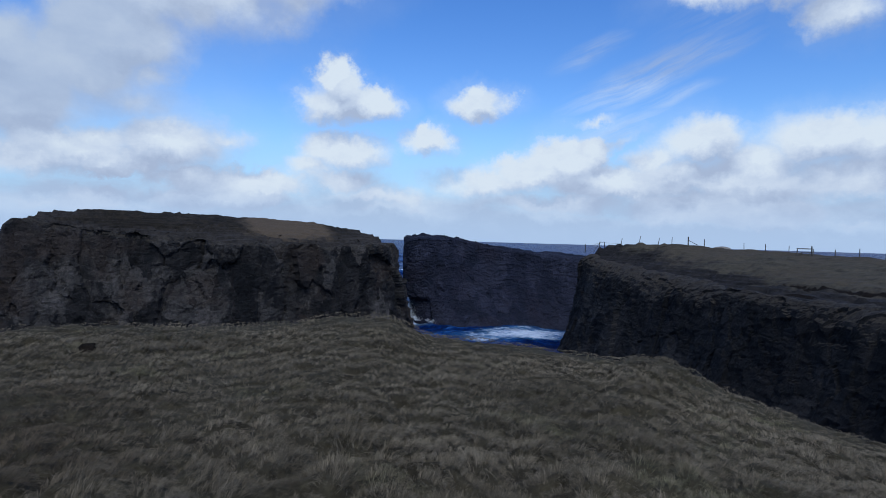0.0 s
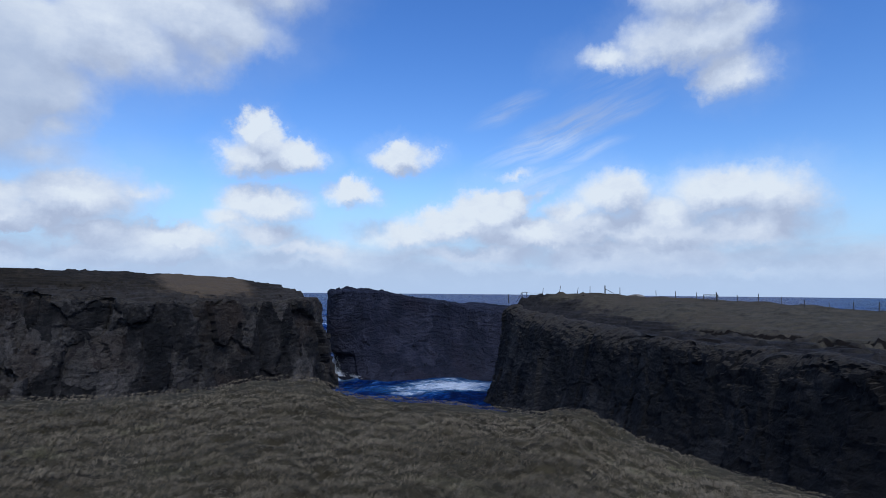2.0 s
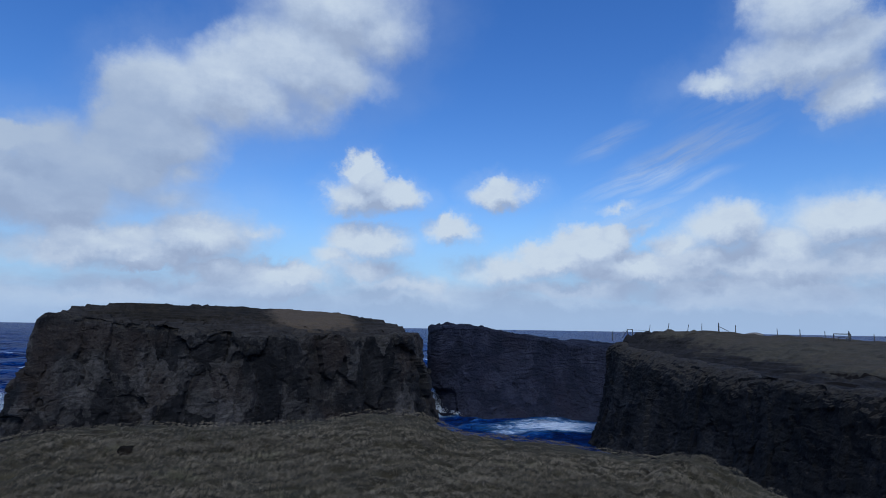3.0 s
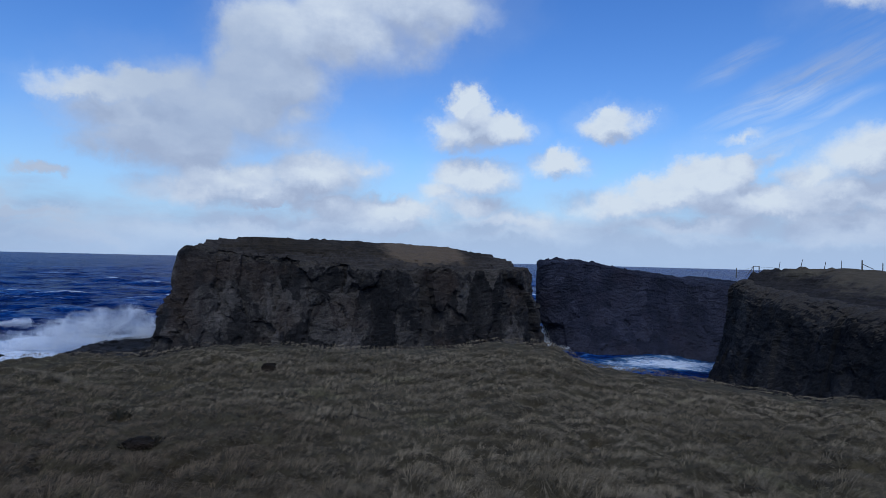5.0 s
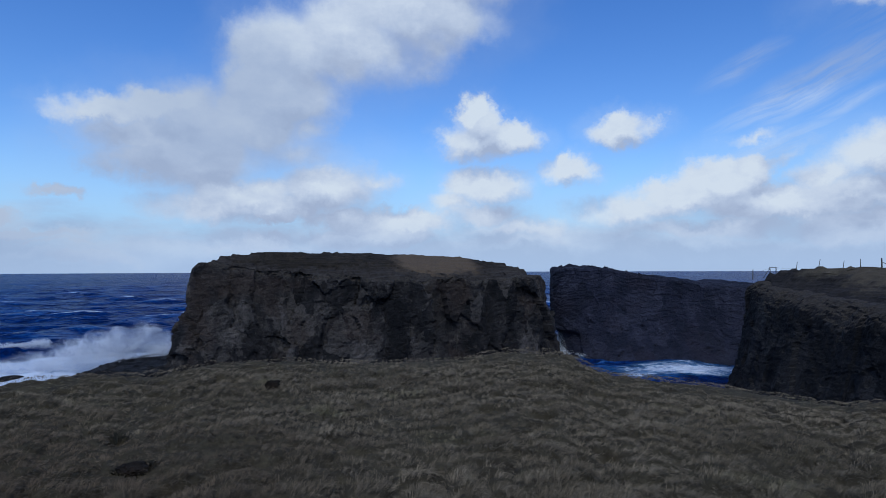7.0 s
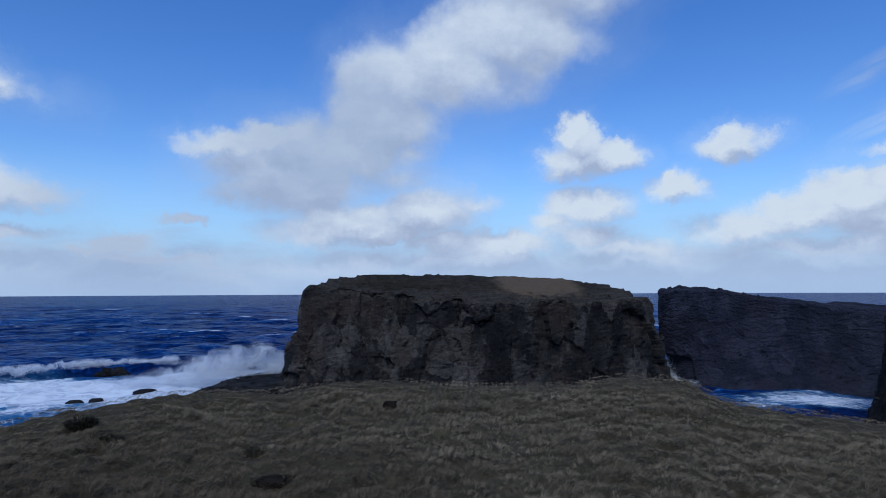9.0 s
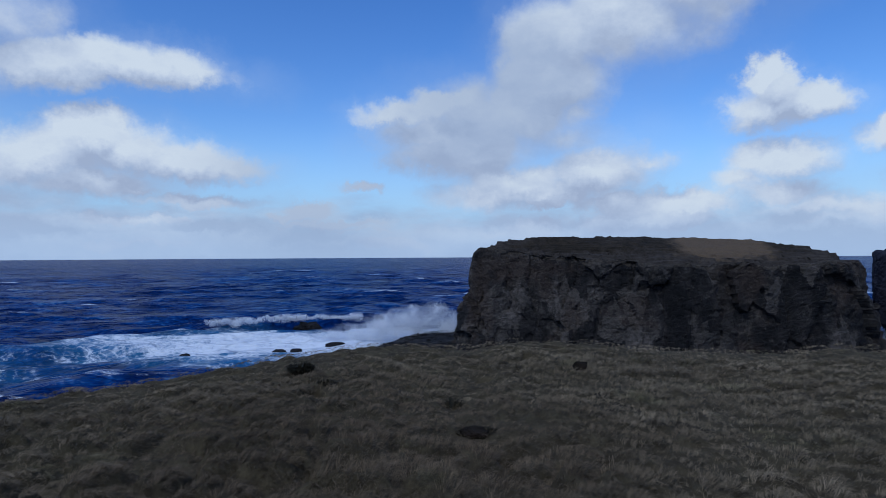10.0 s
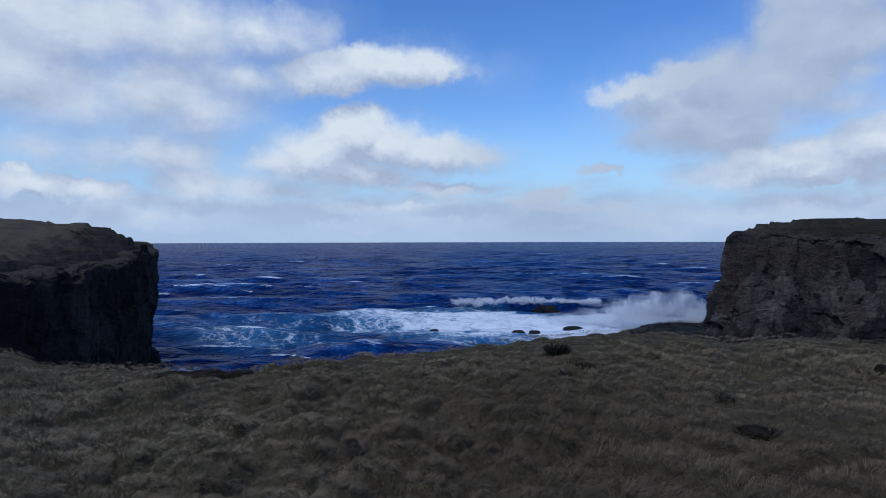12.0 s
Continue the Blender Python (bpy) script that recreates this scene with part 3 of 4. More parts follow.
landmass("island_cliff", "flat-topped dark layered rock island with brown turf on top", "sea cliff", ISLAND,
         [(-32, 119.5, 4.1), (-29, 122, 4.8), (-23, 128, 5.2), (-10, 133, 5.3), (5, 135, 5.0), (16, 136, 4.3), (25, 135, 3.1), (29.5, 135, 1.4)], ROCK, TURF_DARK, rings=110, seed=3, terrace=0.6, caps=70, worn=17.0, rim_break=1.0, shoulder=2.2, lean=0.5, layered=0.08)


def stack_foot(p):
    # the sea has cut a passage under the outer corner
    k = ease((-12.6 - p[:, 2]) / 1.2) * ease((43.8 - p[:, 0]) / 1.5)
    p[:, 0] += 1.7 * k
    return p


STACK = [(40.3, 146, 2.0, 0.3, 34), (43.2, 142, 2.2, 5.0, 40), (52, 139, 1.4, 15.0, 50), (64, 136, -0.9, 15.0, 50), (76, 134, -2.6, 12.0, 36), (92, 132, -3.5, 8.0, 20),
         (110, 140, -3.0, 6.0, 10), (95, 152, -2.8, 5.0, 10), (70, 156, -0.6, 4.0, 14), (48, 156, 1.8, 3.0, 16), (41.2, 152, 1.9, 0.6, 16)]
landmass("sea_stack", "dark rock ridge tinted purplish by haze, rising from foaming water", "sea stack", STACK,
         [(44, 148, 2.9), (50, 147.5, 2.5), (60, 146, 0.5), (80, 143, -2.2), (98, 142, -3.1)], HAZED_STACK_ROCK, HAZED_STACK_ROCK, rings=90, seed=11, craggy=0.6, foot=stack_foot, rim_break=1.2, shoulder=1.6, massive=1.4, blocky=0.12, layered=0.7)

# broken steps in the grazed turf: from x, y to x, y and the drop
SCARPS = [(61.6, 56.5, 61.6, 38.5, 0.32), (61.3, 40.5, 59.6, 26.0, 0.45), (56.2, 36.0, 57.2, 30.0, 0.28), (55.9, 51.0, 57.3, 43.5, 0.28), (60.5, 35.0, 60.5, 29.0, 0.2)]
RIGHT = [(61.05, 99.85, -0.4, 5, 34), (59.05, 92.35, -1.6, 6, 44), (57.05, 75.35, -2.6, 7, 54), (54.55, 59.35, -3.4, 8, 58), (52.55, 47.85, -3.4, 8, 54), (50.55, 37.85, -3.3, 8, 48), (48.55, 29.35, -3.2, 8, 36), (47.55, 17.35, -4, 6, 16), (45.55, 1.35, -4, 3, 10), (50.55, -30.65, -3, 3, 8), (120.55, -90.65, -4, 3, 6), (260.55, -60.65, -8, 3, 6), (280.55, 59.35, -10, 3, 6), (200.55, 129.35, -10, 3, 8), (120.55, 121.35, -7, 3, 10), (80.55, 113.35, -2.5, 3, 14), (66.55, 106.35, -1, 3, 16)]
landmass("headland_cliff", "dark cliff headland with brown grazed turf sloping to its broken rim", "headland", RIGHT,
         [(64.5, 98.3, 1.2), (68.5, 92.1, 1.6), (72.5, 85.3, 1.75), (76.3, 80.4, 1.4), (80.5, 74.3, 1.0), (88.5, 61.3, 0.2), (95.5, 44.3, -0.9), (105, 10, -2.2), (140, -30, -3)], SHADED_GEO_ROCK, TURF, rings=90, seed=23, rim_break=0.8, craggy=0.6, lean=0.5, terrace=0.35, caps=110, hub=(125, 30), worn=13.0, shoulder=4.5,
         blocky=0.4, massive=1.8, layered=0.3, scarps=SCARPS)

LEFT = [(-87.6, 34.4, 0.6, 0.2, 30), (-85.6, 29.8, -0.4, 0.8, 34), (-82.1, 24.6, -1.3, 2, 38), (-76.9, 17, -1.7, 2.5, 38), (-72.9, 9, -2, 1.5, 30), (-68.9, -4, -2, 2, 12), (-60.9, -22, -2, 2, 8), (-70.9, -80, -1, 2, 6), (-200.9, -120, 1, 2, 6), (-260.9, 0, 1, 3, 6), (-180.9, 36, 1, 3, 8), (-112.9, 40, 1.5, 1, 14), (-94.2, 36.1, 1.4, 0.5, 20)]
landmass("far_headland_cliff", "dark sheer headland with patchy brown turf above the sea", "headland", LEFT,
         [(-90, 33, 2.5), (-98, 29, 4.0), (-105, 22, 4.9), (-120, 0, 4.9), (-130, -40, 4)], SHADED_GEO_ROCK, TURF, rings=90, seed=37, rim_break=1.3, craggy=0.75, lean=0.4, terrace=0.6, caps=90, hub=(-135, -30), shoulder=2.5)

# ---------------------------------------------------------------- home ground

# the turf's edge, by bearing to the left of +y: distance and height
EDGE_AZ = [-180, -110, -80, -65, -59, -52, -47.5, -45, -42.4, -40, -38.8, -32.5, -26, -21, -18.8, -17, -12, -7, -1, 4, 8, 15, 19, 23, 29, 36, 40, 49, 60, 63.7, 69, 74, 77, 79, 90, 115, 180]
EDGE_R = [70, 30, 12, 11, 11.3, 11.7, 12.1, 12.25, 12.4, 12.6, 12.65, 12.9, 13, 13, 13, 13, 13.2, 13, 12.6, 12.4, 12.3, 12.1, 12, 11.8, 11.3, 10.6, 10.1, 9.7, 9.1, 9.2, 10, 11.4, 12.25, 12.6, 14, 30, 70]
EDGE_Z = [0.4, 0, -1.35, -1.25, -1.17, -1.05, -0.88, -0.67, -0.5, -0.52, -0.65, -0.6, -0.48, -0.41, -0.25, -0.07, -0.05, -0.18, -0.19, -0.14, -0.05, -0.05, -0.15, -0.07, 0.03, -0.01, -0.05, -0.12, -0.08, -0.2, -0.17, -0.31, -0.34, -0.12, 0, 0.2, 0.4]


def edge_of(az):
    r = np.interp(az, EDGE_AZ, EDGE_R)
    z = np.interp(az, EDGE_AZ, EDGE_Z)
    return r, z


# hollows and burrows in the turf: x, y, radius, depth
PITS = [(-2.6, 6.62, 0.12, 0.22), (-1.57, 4.98, 0.09, 0.16), (-2.67, 4.32, 0.13, 0.22), (-2.85, 4.1, 0.10, 0.14), (-4.15, 6.25, 0.13, 0.12), (-4.28, 9.0, 0.15, 0.14),
        (1.76, 3.75, 0.13, 0.2), (1.4, 7.45, 0.18, 0.12), (1.82, 6.6, 0.16, 0.1), (2.33, 5.85, 0.16, 0.1), (7.1, 8.1, 0.22, 0.15), (7.7, 7.85, 0.22, 0.15),
        (-4.3, 6.4, 0.13, 0.14), (1.95, 7.05, 0.14, 0.12), (-6.44, 3.2, 0.14, 0.12), (-2.66, 8.1, 0.14, 0.1)]


def tussock(p):
    """Rounded grass clumps, 0 in the creases between them to 1 on top."""
    q = p[:, :2] / 0.42 + 0.32 * np.stack([lumps(p / 0.30, 44), lumps(p / 0.30, 45)], 1)
    i = np.floor(q)
    best, second, level = np.full(len(q), 9.0), np.full(len(q), 9.0), np.zeros(len(q))
    for dx in (-1, 0, 1):
        for dy in (-1, 0, 1):
            j = np.concatenate([i + (dx, dy), 0 * i[:, :1]], 1)
            d = np.hypot(q[:, 0] - j[:, 0] - hashed(j, 62), q[:, 1] - j[:, 1] - hashed(j, 63))
            near = d < best
            second = np.where(near, best, np.minimum(second, d))
            level = np.where(near, hashed(j, 65), level)
            best = np.where(near, d, best)
    return ease((second - best) / 0.55) * (0.4 + 0.6 * level)


def ground_height(x, y):
    az = np.degrees(np.arctan2(-x, y))
    r = np.hypot(x, y)
    re, ze = edge_of(az)
    p = np.stack([x, y, 0 * x], 1)
    near = ease(r / 3.0)
    z = ze * np.clip(r / re, 0, 1.2) ** 1.4
    tussocky = (0.6 + 0.4 * lumps(p / 3.5, 41)) * (1 - 0.55 * ease((r / re - 0.75) / 0.2))
    z = z + near * tussocky * (0.06 * rough(p / 1.6, 2, 51) + 0.17 * (tussock(p) - 0.38) + 0.03 * lumps(p / 0.16, 71))
    for px, py, pr, pd in PITS:
        z = z - pd * np.exp(-(((x - px) ** 2 + (y - py) ** 2) / pr ** 2) ** 2)
    return z


def build_ground():
    az = np.concatenate([np.linspace(-180, -75, 60, endpoint=False), np.linspace(-75, 95, 700, endpoint=False), np.linspace(95, 180, 50, endpoint=False)])
    re, ze = edge_of(az)
    for _ in range(10):
        pad = (np.roll(re, 1) + re + np.roll(re, -1)) / 3
        re = pad
    v = np.concatenate([np.linspace(0.0, 1.0, 185), 1 + 0.35 * np.linspace(0, 1, 30)[1:] ** 1.5])
    a = np.radians(az)
    R = v[:, None] * re[None]
    wig = 0.35 * rough(np.stack([re * np.sin(a), re * np.cos(a), 0 * a], 1) / 1.5, 3, 88)
    R += (v[:, None] > 0.8) * wig[None] * np.clip((v[:, None] - 0.8) / 0.2, 0, 1)
    x, y = -R * np.sin(a)[None], R * np.cos(a)[None]
    z = ground_height(x.ravel(), y.ravel()).reshape(x.shape)
    over = np.clip((v[:, None] - 0.97) / 0.38, 0, 1)
    z = z - 22.0 * over ** 1.25
    pts = np.stack([x.ravel(), y.ravel(), z.ravel()], 1)
    ob = mesh_object("ground", pts, grid_faces(len(v), len(az), True)[:, ::-1], SOIL)
    return tagged(ob, "headland of matted dry olive-brown grass above the sea", "ground", kind="structure")


build_ground()

# ---------------------------------------------------------------- sea

# surf: x, y, half width, half depth, weight
SURF = [(-58, 128, 26, 18, 1.1), (-92, 128, 32, 14, 0.9), (-82, 114, 46, 32, 1.3), (-66, 136, 24, 22, 1.3), (-52, 152, 14, 10, 0.8), (-112, 104, 36, 24, 0.75), (-120, 70, 40, 30, 0.35),
        (58, 118, 20, 10, 0.85), (68, 116, 12, 9, 0.75), (41, 142, 4.5, 8, 1.2), (40, 152, 6, 9, 1.0), (-84, 38, 10, 6, 0.5)]


def sea_material():
    mat, n, bsdf = material("sea_water", 0.3, 0.03)
    at = n.add("ShaderNodeTexCoord").outputs["Object"]
    flat = n.vec("MULTIPLY", at, (1.0, 1.0, 0.0))
    turn = n.add("ShaderNodeVectorRotate", rotation_type="Z_AXIS")
    n.put(turn.inputs["Vector"], flat)
    turn.inputs["Angle"].default_value = radians(-40)
    lay = turn.outputs[0]
    # waves of every size from ripples to swell, each as strong as the next
    sizes = [n.noise(n.vec("MULTIPLY", lay, (wide, 1.35, 1.0)), scale, 1.8, 0.6, distortion=0.5)
             for scale, wide in ((0.010, 0.45), (0.024, 0.55), (0.06, 0.6), (0.15, 0.7), (0.36, 0.8), (0.9, 0.9))]
    swell, chop = sizes[2], n.math("ADD", sizes[3], n.math("MULTIPLY", sizes[4], 0.6))
    tall = n.add("ShaderNodeSeparateXYZ")
    n.put(tall.inputs[0], at)
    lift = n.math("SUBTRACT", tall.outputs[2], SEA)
    # wave light painted into the colour: paler tops, darker troughs, streaks of every size
    wave_light = n.math("MULTIPLY_ADD", lift, 0.08, 0.325)
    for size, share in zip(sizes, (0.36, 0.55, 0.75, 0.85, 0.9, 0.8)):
        wave_light = n.math("ADD", wave_light, n.math("MULTIPLY_ADD", size, share, -0.5 * share))
    c = n.ramp(wave_light, (0.16, (0.002, 0.010, 0.058)), (0.40, (0.004, 0.026, 0.128)), (0.60, (0.014, 0.064, 0.215)), (0.80, (0.10, 0.195, 0.37)))
    # broken crests
    crest = n.add("ShaderNodeAttribute", attribute_name="crest").outputs["Fac"]
    torn = n.noise(n.vec("MULTIPLY", lay, (0.9, 1.6, 1.0)), 0.30, 9.0, 0.85, distortion=0.6)
    foam = n.smooth(n.math("ADD", crest, n.math("MULTIPLY_ADD", torn, 2.4, -1.2)), 0.52, 0.82, 0.0, 0.9)
    flecks = n.noise(n.vec("MULTIPLY", lay, (0.6, 1.0, 1.0)), 0.022, 11.0, 0.82, distortion=0.4)
    foam = n.math("MAXIMUM", foam, n.smooth(flecks, 0.615, 0.67, 0.0, 0.8))
    # surf over the skerries and along the feet of the cliffs
    bent = n.vec("ADD", flat, n.vec("MULTIPLY", n.vec("SUBTRACT", n.noise(flat, 0.05, 5.0, 0.6, "Color"), (0.5, 0.5, 0.5)), (30, 30, 0)))
    surf = None
    for x, y, wide, deep, weight in SURF:
        d = n.vec("LENGTH", n.vec("MULTIPLY", n.vec("SUBTRACT", bent, (x, y, 0)), (1 / wide, 1 / deep, 0)))
        v = n.math("MULTIPLY_ADD", d, -weight, weight, clamp=True)
        surf = v if surf is None else n.math("MAXIMUM", surf, v)
    web = n.add("ShaderNodeTexVoronoi", feature="DISTANCE_TO_EDGE")
    n.put(web.inputs["Vector"], n.vec("ADD", n.vec("MULTIPLY", flat, (1.0, 1.3, 1.0)), n.vec("MULTIPLY", n.noise(flat, 0.3, 6.0, 0.7, "Color"), (6, 6, 0))))
    web.inputs["Scale"].default_value = 0.45
    lace = n.smooth(web.outputs["Distance"], 0.14, 0.01)
    churn = n.noise(n.vec("MULTIPLY", flat, (1.0, 1.4, 1.0)), 0.13, 10.0, 0.78, distortion=0.6)
    white = n.math("ADD", n.math("MULTIPLY", surf, 1.15), n.math("MULTIPLY_ADD", churn, 2.6, -1.48))
    white = n.math("ADD", white, n.math("MULTIPLY", n.math("MULTIPLY", lace, 0.25), n.smooth(surf, 0.02, 0.3)))
    white = n.math("MULTIPLY", n.smooth(white, 0.15, 0.8), n.smooth(surf, 0.0, 0.12))
    c = n.mix(n.smooth(surf, 0.0, 0.5, 0.0, 0.7), c, (0.05, 0.19, 0.37))
    foam = n.math("MAXIMUM", foam, white)
    c = n.mix(foam, c, (0.64, 0.70, 0.79))
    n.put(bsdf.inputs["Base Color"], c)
    n.put(bsdf.inputs["Roughness"], n.math("MULTIPLY_ADD", foam, 0.5, 0.28))
    bsdf.inputs["IOR"].default_value = 1.33
    bump(n, bsdf, n.math("ADD", n.math("MULTIPLY", swell, 3.0), n.math("MULTIPLY", chop, 1.6)), 1.0, 1.6)
    return mat


WATER = sea_material()
FOAM_MAT, FOAM_N, foam_bsdf = material("sea_foam", 0.9, 0.1)
foam_at = FOAM_N.add("ShaderNodeTexCoord").outputs["Object"]
foam_white = FOAM_N.ramp(FOAM_N.noise(foam_at, 0.5, 5.0, 0.6), (0.3, (0.80, 0.83, 0.87)), (0.6, (0.90, 0.91, 0.93)))
FOAM_N.put(foam_bsdf.inputs["Base Color"], foam_white)
glow_through = FOAM_N.add("ShaderNodeBsdfTranslucent")
FOAM_N.put(glow_through.inputs["Color"], foam_white)
foam_mix = FOAM_N.add("ShaderNodeMixShader")
foam_mix.inputs[0].default_value = 0.5
FOAM_N.put(foam_mix.inputs[1], foam_bsdf.outputs[0]), FOAM_N.put(foam_mix.inputs[2], glow_through.outputs[0])
FOAM_N.put(FOAM_MAT.node_tree.nodes["Material Output"].inputs[0], foam_mix.outputs[0])


def crest_height(p):
    """A long breaker rolling in behind the skerries."""
    mid, way = np.array([-100.0, 144.0]), np.array([0.80, 0.60])
    q = p[:, :2] - mid
    u, w = q @ way, q @ np.array([-0.60, 0.80])
    w = w - 2.5 * lumps(np.stack([u / 14.0, 0 * u, 0 * u], 1), 121)
    return 2.6 * np.exp(-(u / 19.0) ** 4) * np.where(w > 0, np.exp(-(w / 5.0) ** 2), np.exp(-(w / 1.6) ** 2))


def build_sea():
    """A wind sea: many short steep waves running one way, their crests drawn sharp, over a long swell."""
    az = np.concatenate([np.linspace(-180, -60, 40, endpoint=False), np.linspace(-60, -22, 90, endpoint=False), np.linspace(-22, 80, 500, endpoint=False), np.linspace(80, 180, 40, endpoint=False)])
    r = np.concatenate([[8], np.linspace(40, 80, 14), 80 * (1900 / 80) ** np.linspace(0, 1, 420)[1:], 1900 * (4900 / 1900) ** np.linspace(0, 1, 24)[1:]])
    a = np.radians(az)
    x, y = -r[:, None] * np.sin(a)[None], r[:, None] * np.cos(a)[None]
    p = np.stack([x.ravel(), y.ravel(), np.zeros(x.size)], 1)
    rr = np.hypot(p[:, 0], p[:, 1])
    still = 1 - 0.7 * np.exp(-((p[:, 0] - 60) ** 2 + (p[:, 1] - 100) ** 2) / 45 ** 2)
    gusty = 1 + 0.45 * rough(p / 55.0, 2, 141)
    rng = np.random.default_rng(17)
    warp = p[:, :2] + 5.0 * np.stack([lumps(p / 30.0, 131), lumps(p / 30.0, 132)], 1)
    h, fold, shift = np.zeros(len(p)), np.zeros(len(p)), np.zeros((len(p), 2))
    for k in range(44):
        wave = 5.0 * 14.0 ** rng.uniform(0, 1)
        way = radians(130) + rng.normal(0, 0.42)
        d = np.array([math.cos(way), math.sin(way)])
        num = 2 * math.pi / wave
        high = 0.0155 * wave ** 0.76 * np.clip(1.35 - rr / (wave * 55), 0, 1) * gusty * still
        ph = (warp @ d) * num + rng.uniform(0, 6.28)
        h += high * np.cos(ph)
        shift += (0.85 * high * np.sin(ph))[:, None] * d
        fold += high * num * np.cos(ph)
    fade = np.clip(1 - rr / 3000, 0, 1)
    p[:, 2] = SEA + h * fade + crest_height(p)
    p[:, :2] -= shift * ease((rr - 60) / 30)[:, None]
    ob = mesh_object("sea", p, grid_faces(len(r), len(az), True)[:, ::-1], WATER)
    top = np.quantile(fold, (0.90, 0.99))
    crest = np.clip((fold - top[0]) / (top[1] - top[0]), 0, 1.2) * (0.65 + 0.6 * lumps(p / (30, 30, 30), 151))
    ob.data.attributes.new("crest", "FLOAT", "POINT").data.foreach_set("value", crest.astype(np.float32))
    return tagged(ob, "deep blue wind-blown sea with whitecaps and surf", "water", kind="structure")


build_sea()


def droplets(name, label, centres, count, seed, least, most):
    """A burst of spray: many small flecks round soft centres (x, y, z, rx, ry, rz)."""
    rng = np.random.default_rng(seed)
    cs = np.array(centres, float)
    share = cs[:, 3] * cs[:, 4] * cs[:, 5]
    pick = rng.choice(len(cs), count, p=share / share.sum())
    ball = rng.normal(size=(count, 3))
    ball /= np.linalg.norm(ball, axis=1)[:, None]
    reach = rng.uniform(0, 1, count) ** 0.5 * 1.1
    pos = cs[pick, :3] + ball * reach[:, None] * cs[pick, 3:]
    pos += 0.9 * np.stack([rough(pos / 3.0, 3, seed + k) for k in range(3)], 1)
    size = rng.uniform(least, most, count) * (1.15 - 0.6 * reach)
    pos[:, 2] = np.maximum(pos[:, 2], SEA + 0.2)
    fleck = np.array([(1, 0, 0), (-0.5, 0.87, 0), (-0.5, -0.87, 0)], float) * 0.9
    spin = rng.normal(size=(count, 3, 3)) * 0.6
    pts = pos[:, None] + size[:, None, None] * np.einsum("vi,nij->nvj", fleck, spin)
    ob = mesh_object(name, pts.reshape(-1, 3), np.arange(count * 3).reshape(-1, 3), FOAM_MAT)
    return tagged(ob, label, "spray", kind="stuff")


droplets("sea_spray", "white plume of spray bursting off the rock ledge",
         [(-58, 132, -15.9, 5.0, 5, 3.0), (-63, 130, -16.0, 5.5, 5, 3.0), (-69, 128, -16.8, 6, 5, 2.2), (-54, 134, -13.6, 4.0, 4, 3.2), (-59, 132, -13.2, 4.2, 4, 2.8), (-64, 130, -14.6, 4.2, 3.5, 2.2),
          (-50, 136, -15.0, 4, 4, 3.2), (-52, 135, -11.6, 3.0, 2.8, 2.4), (-57, 133, -11.4, 2.2, 2.4, 1.8), (-76, 126, -17.4, 7, 4, 1.2), (-47, 134, -15.0, 4.5, 4, 3.0), (-44, 131, -15.8, 4.0, 4, 2.0)], 190000, 5, 0.04, 0.14)
droplets("breaker_foam", "white tumbling crest of a breaking wave",
         [(-100 + 0.80 * u - 0.6 * w, 144 + 0.60 * u + 0.8 * w, -16.4 + 0.5 * math.cos(u / 16.0) + 0.2 * math.sin(u), 2.6, 1.6, 0.75 + 0.25 * math.sin(u * 1.7))
          for u, w in zip(range(-20, 21, 3), (0.8, 0.2, -0.6, -1.0, -0.8, -0.2, 0.4, 0.8, 0.9, 0.6, 0.0, -0.6, -1.0, -1.0))], 60000, 6, 0.05, 0.17)
droplets("cliff_foot_foam", "white wash breaking at the foot of the rock ridge", [(41.0, 141.5, -17.6, 2.2, 2.5, 0.9), (44.5, 136.5, -18, 2.5, 2, 0.6), (40.2, 146.5, -16.2, 1.5, 3, 1.9), (42.0, 143.0, -16.8, 1.2, 2.0, 1.3)], 14000, 7, 0.05, 0.17)

LEDGE = [(-38, 117, -16.0, 2.0, 24), (-46, 110.5, -17.0, 2.0, 30), (-55, 110.5, -17.5, 2.0, 34), (-59, 118, -17.6, 1.5, 34), (-58, 129, -17.2, 1.5, 34), (-57, 136, -17.0, 1.5, 34),
         (-52, 141, -16.8, 1.5, 34), (-46, 142, -16.0, 1.5, 30), (-40, 138, -14.8, 2.0, 20), (-36, 127, -13.5, 2.0, 16)]
landmass("rock_ledge", "low wet black rock ledge washed by surf", "skerry", LEDGE, [(-42, 128, -14.2), (-48, 130, -16.4), (-60, 127, -17.2)], WET_ROCK, WET_ROCK, rings=24, seed=71, craggy=0.4, terrace=0.5)


def skerry(x, y, long, wide, high, turn, seed):
    """A wave-worn rock just breaking the surface."""
    a = np.linspace(0, 2 * math.pi, 40, endpoint=False)
    v = np.linspace(0, 1, 14)
    rad = np.cos(v * math.pi / 2)[:, None] ** 0.7
    px, py = rad * np.cos(a)[None] * long, rad * np.sin(a)[None] * wide
    pz = np.broadcast_to((np.sin(v * math.pi / 2) ** 0.8)[:, None] * (high + 1.2) - 1.2, px.shape)
    p = np.stack([px.ravel(), py.ravel(), pz.ravel()], 1)
    lvl, gap, _ = blocks(p / 0.9 + seed, seed)
    p *= (1 + 0.35 * (lvl - 0.5) + 0.25 * rough(p / 1.5 + seed, 3, seed))[:, None]
    ob = mesh_object("skerry", p, grid_faces(14, 40, True), WET_ROCK, None, False)
    ob.matrix_world = pose(x, y, SEA, 0, 0, turn)
    return tagged(ob, "small black rock breaking the white surf", "rock", "skerries in the surf")


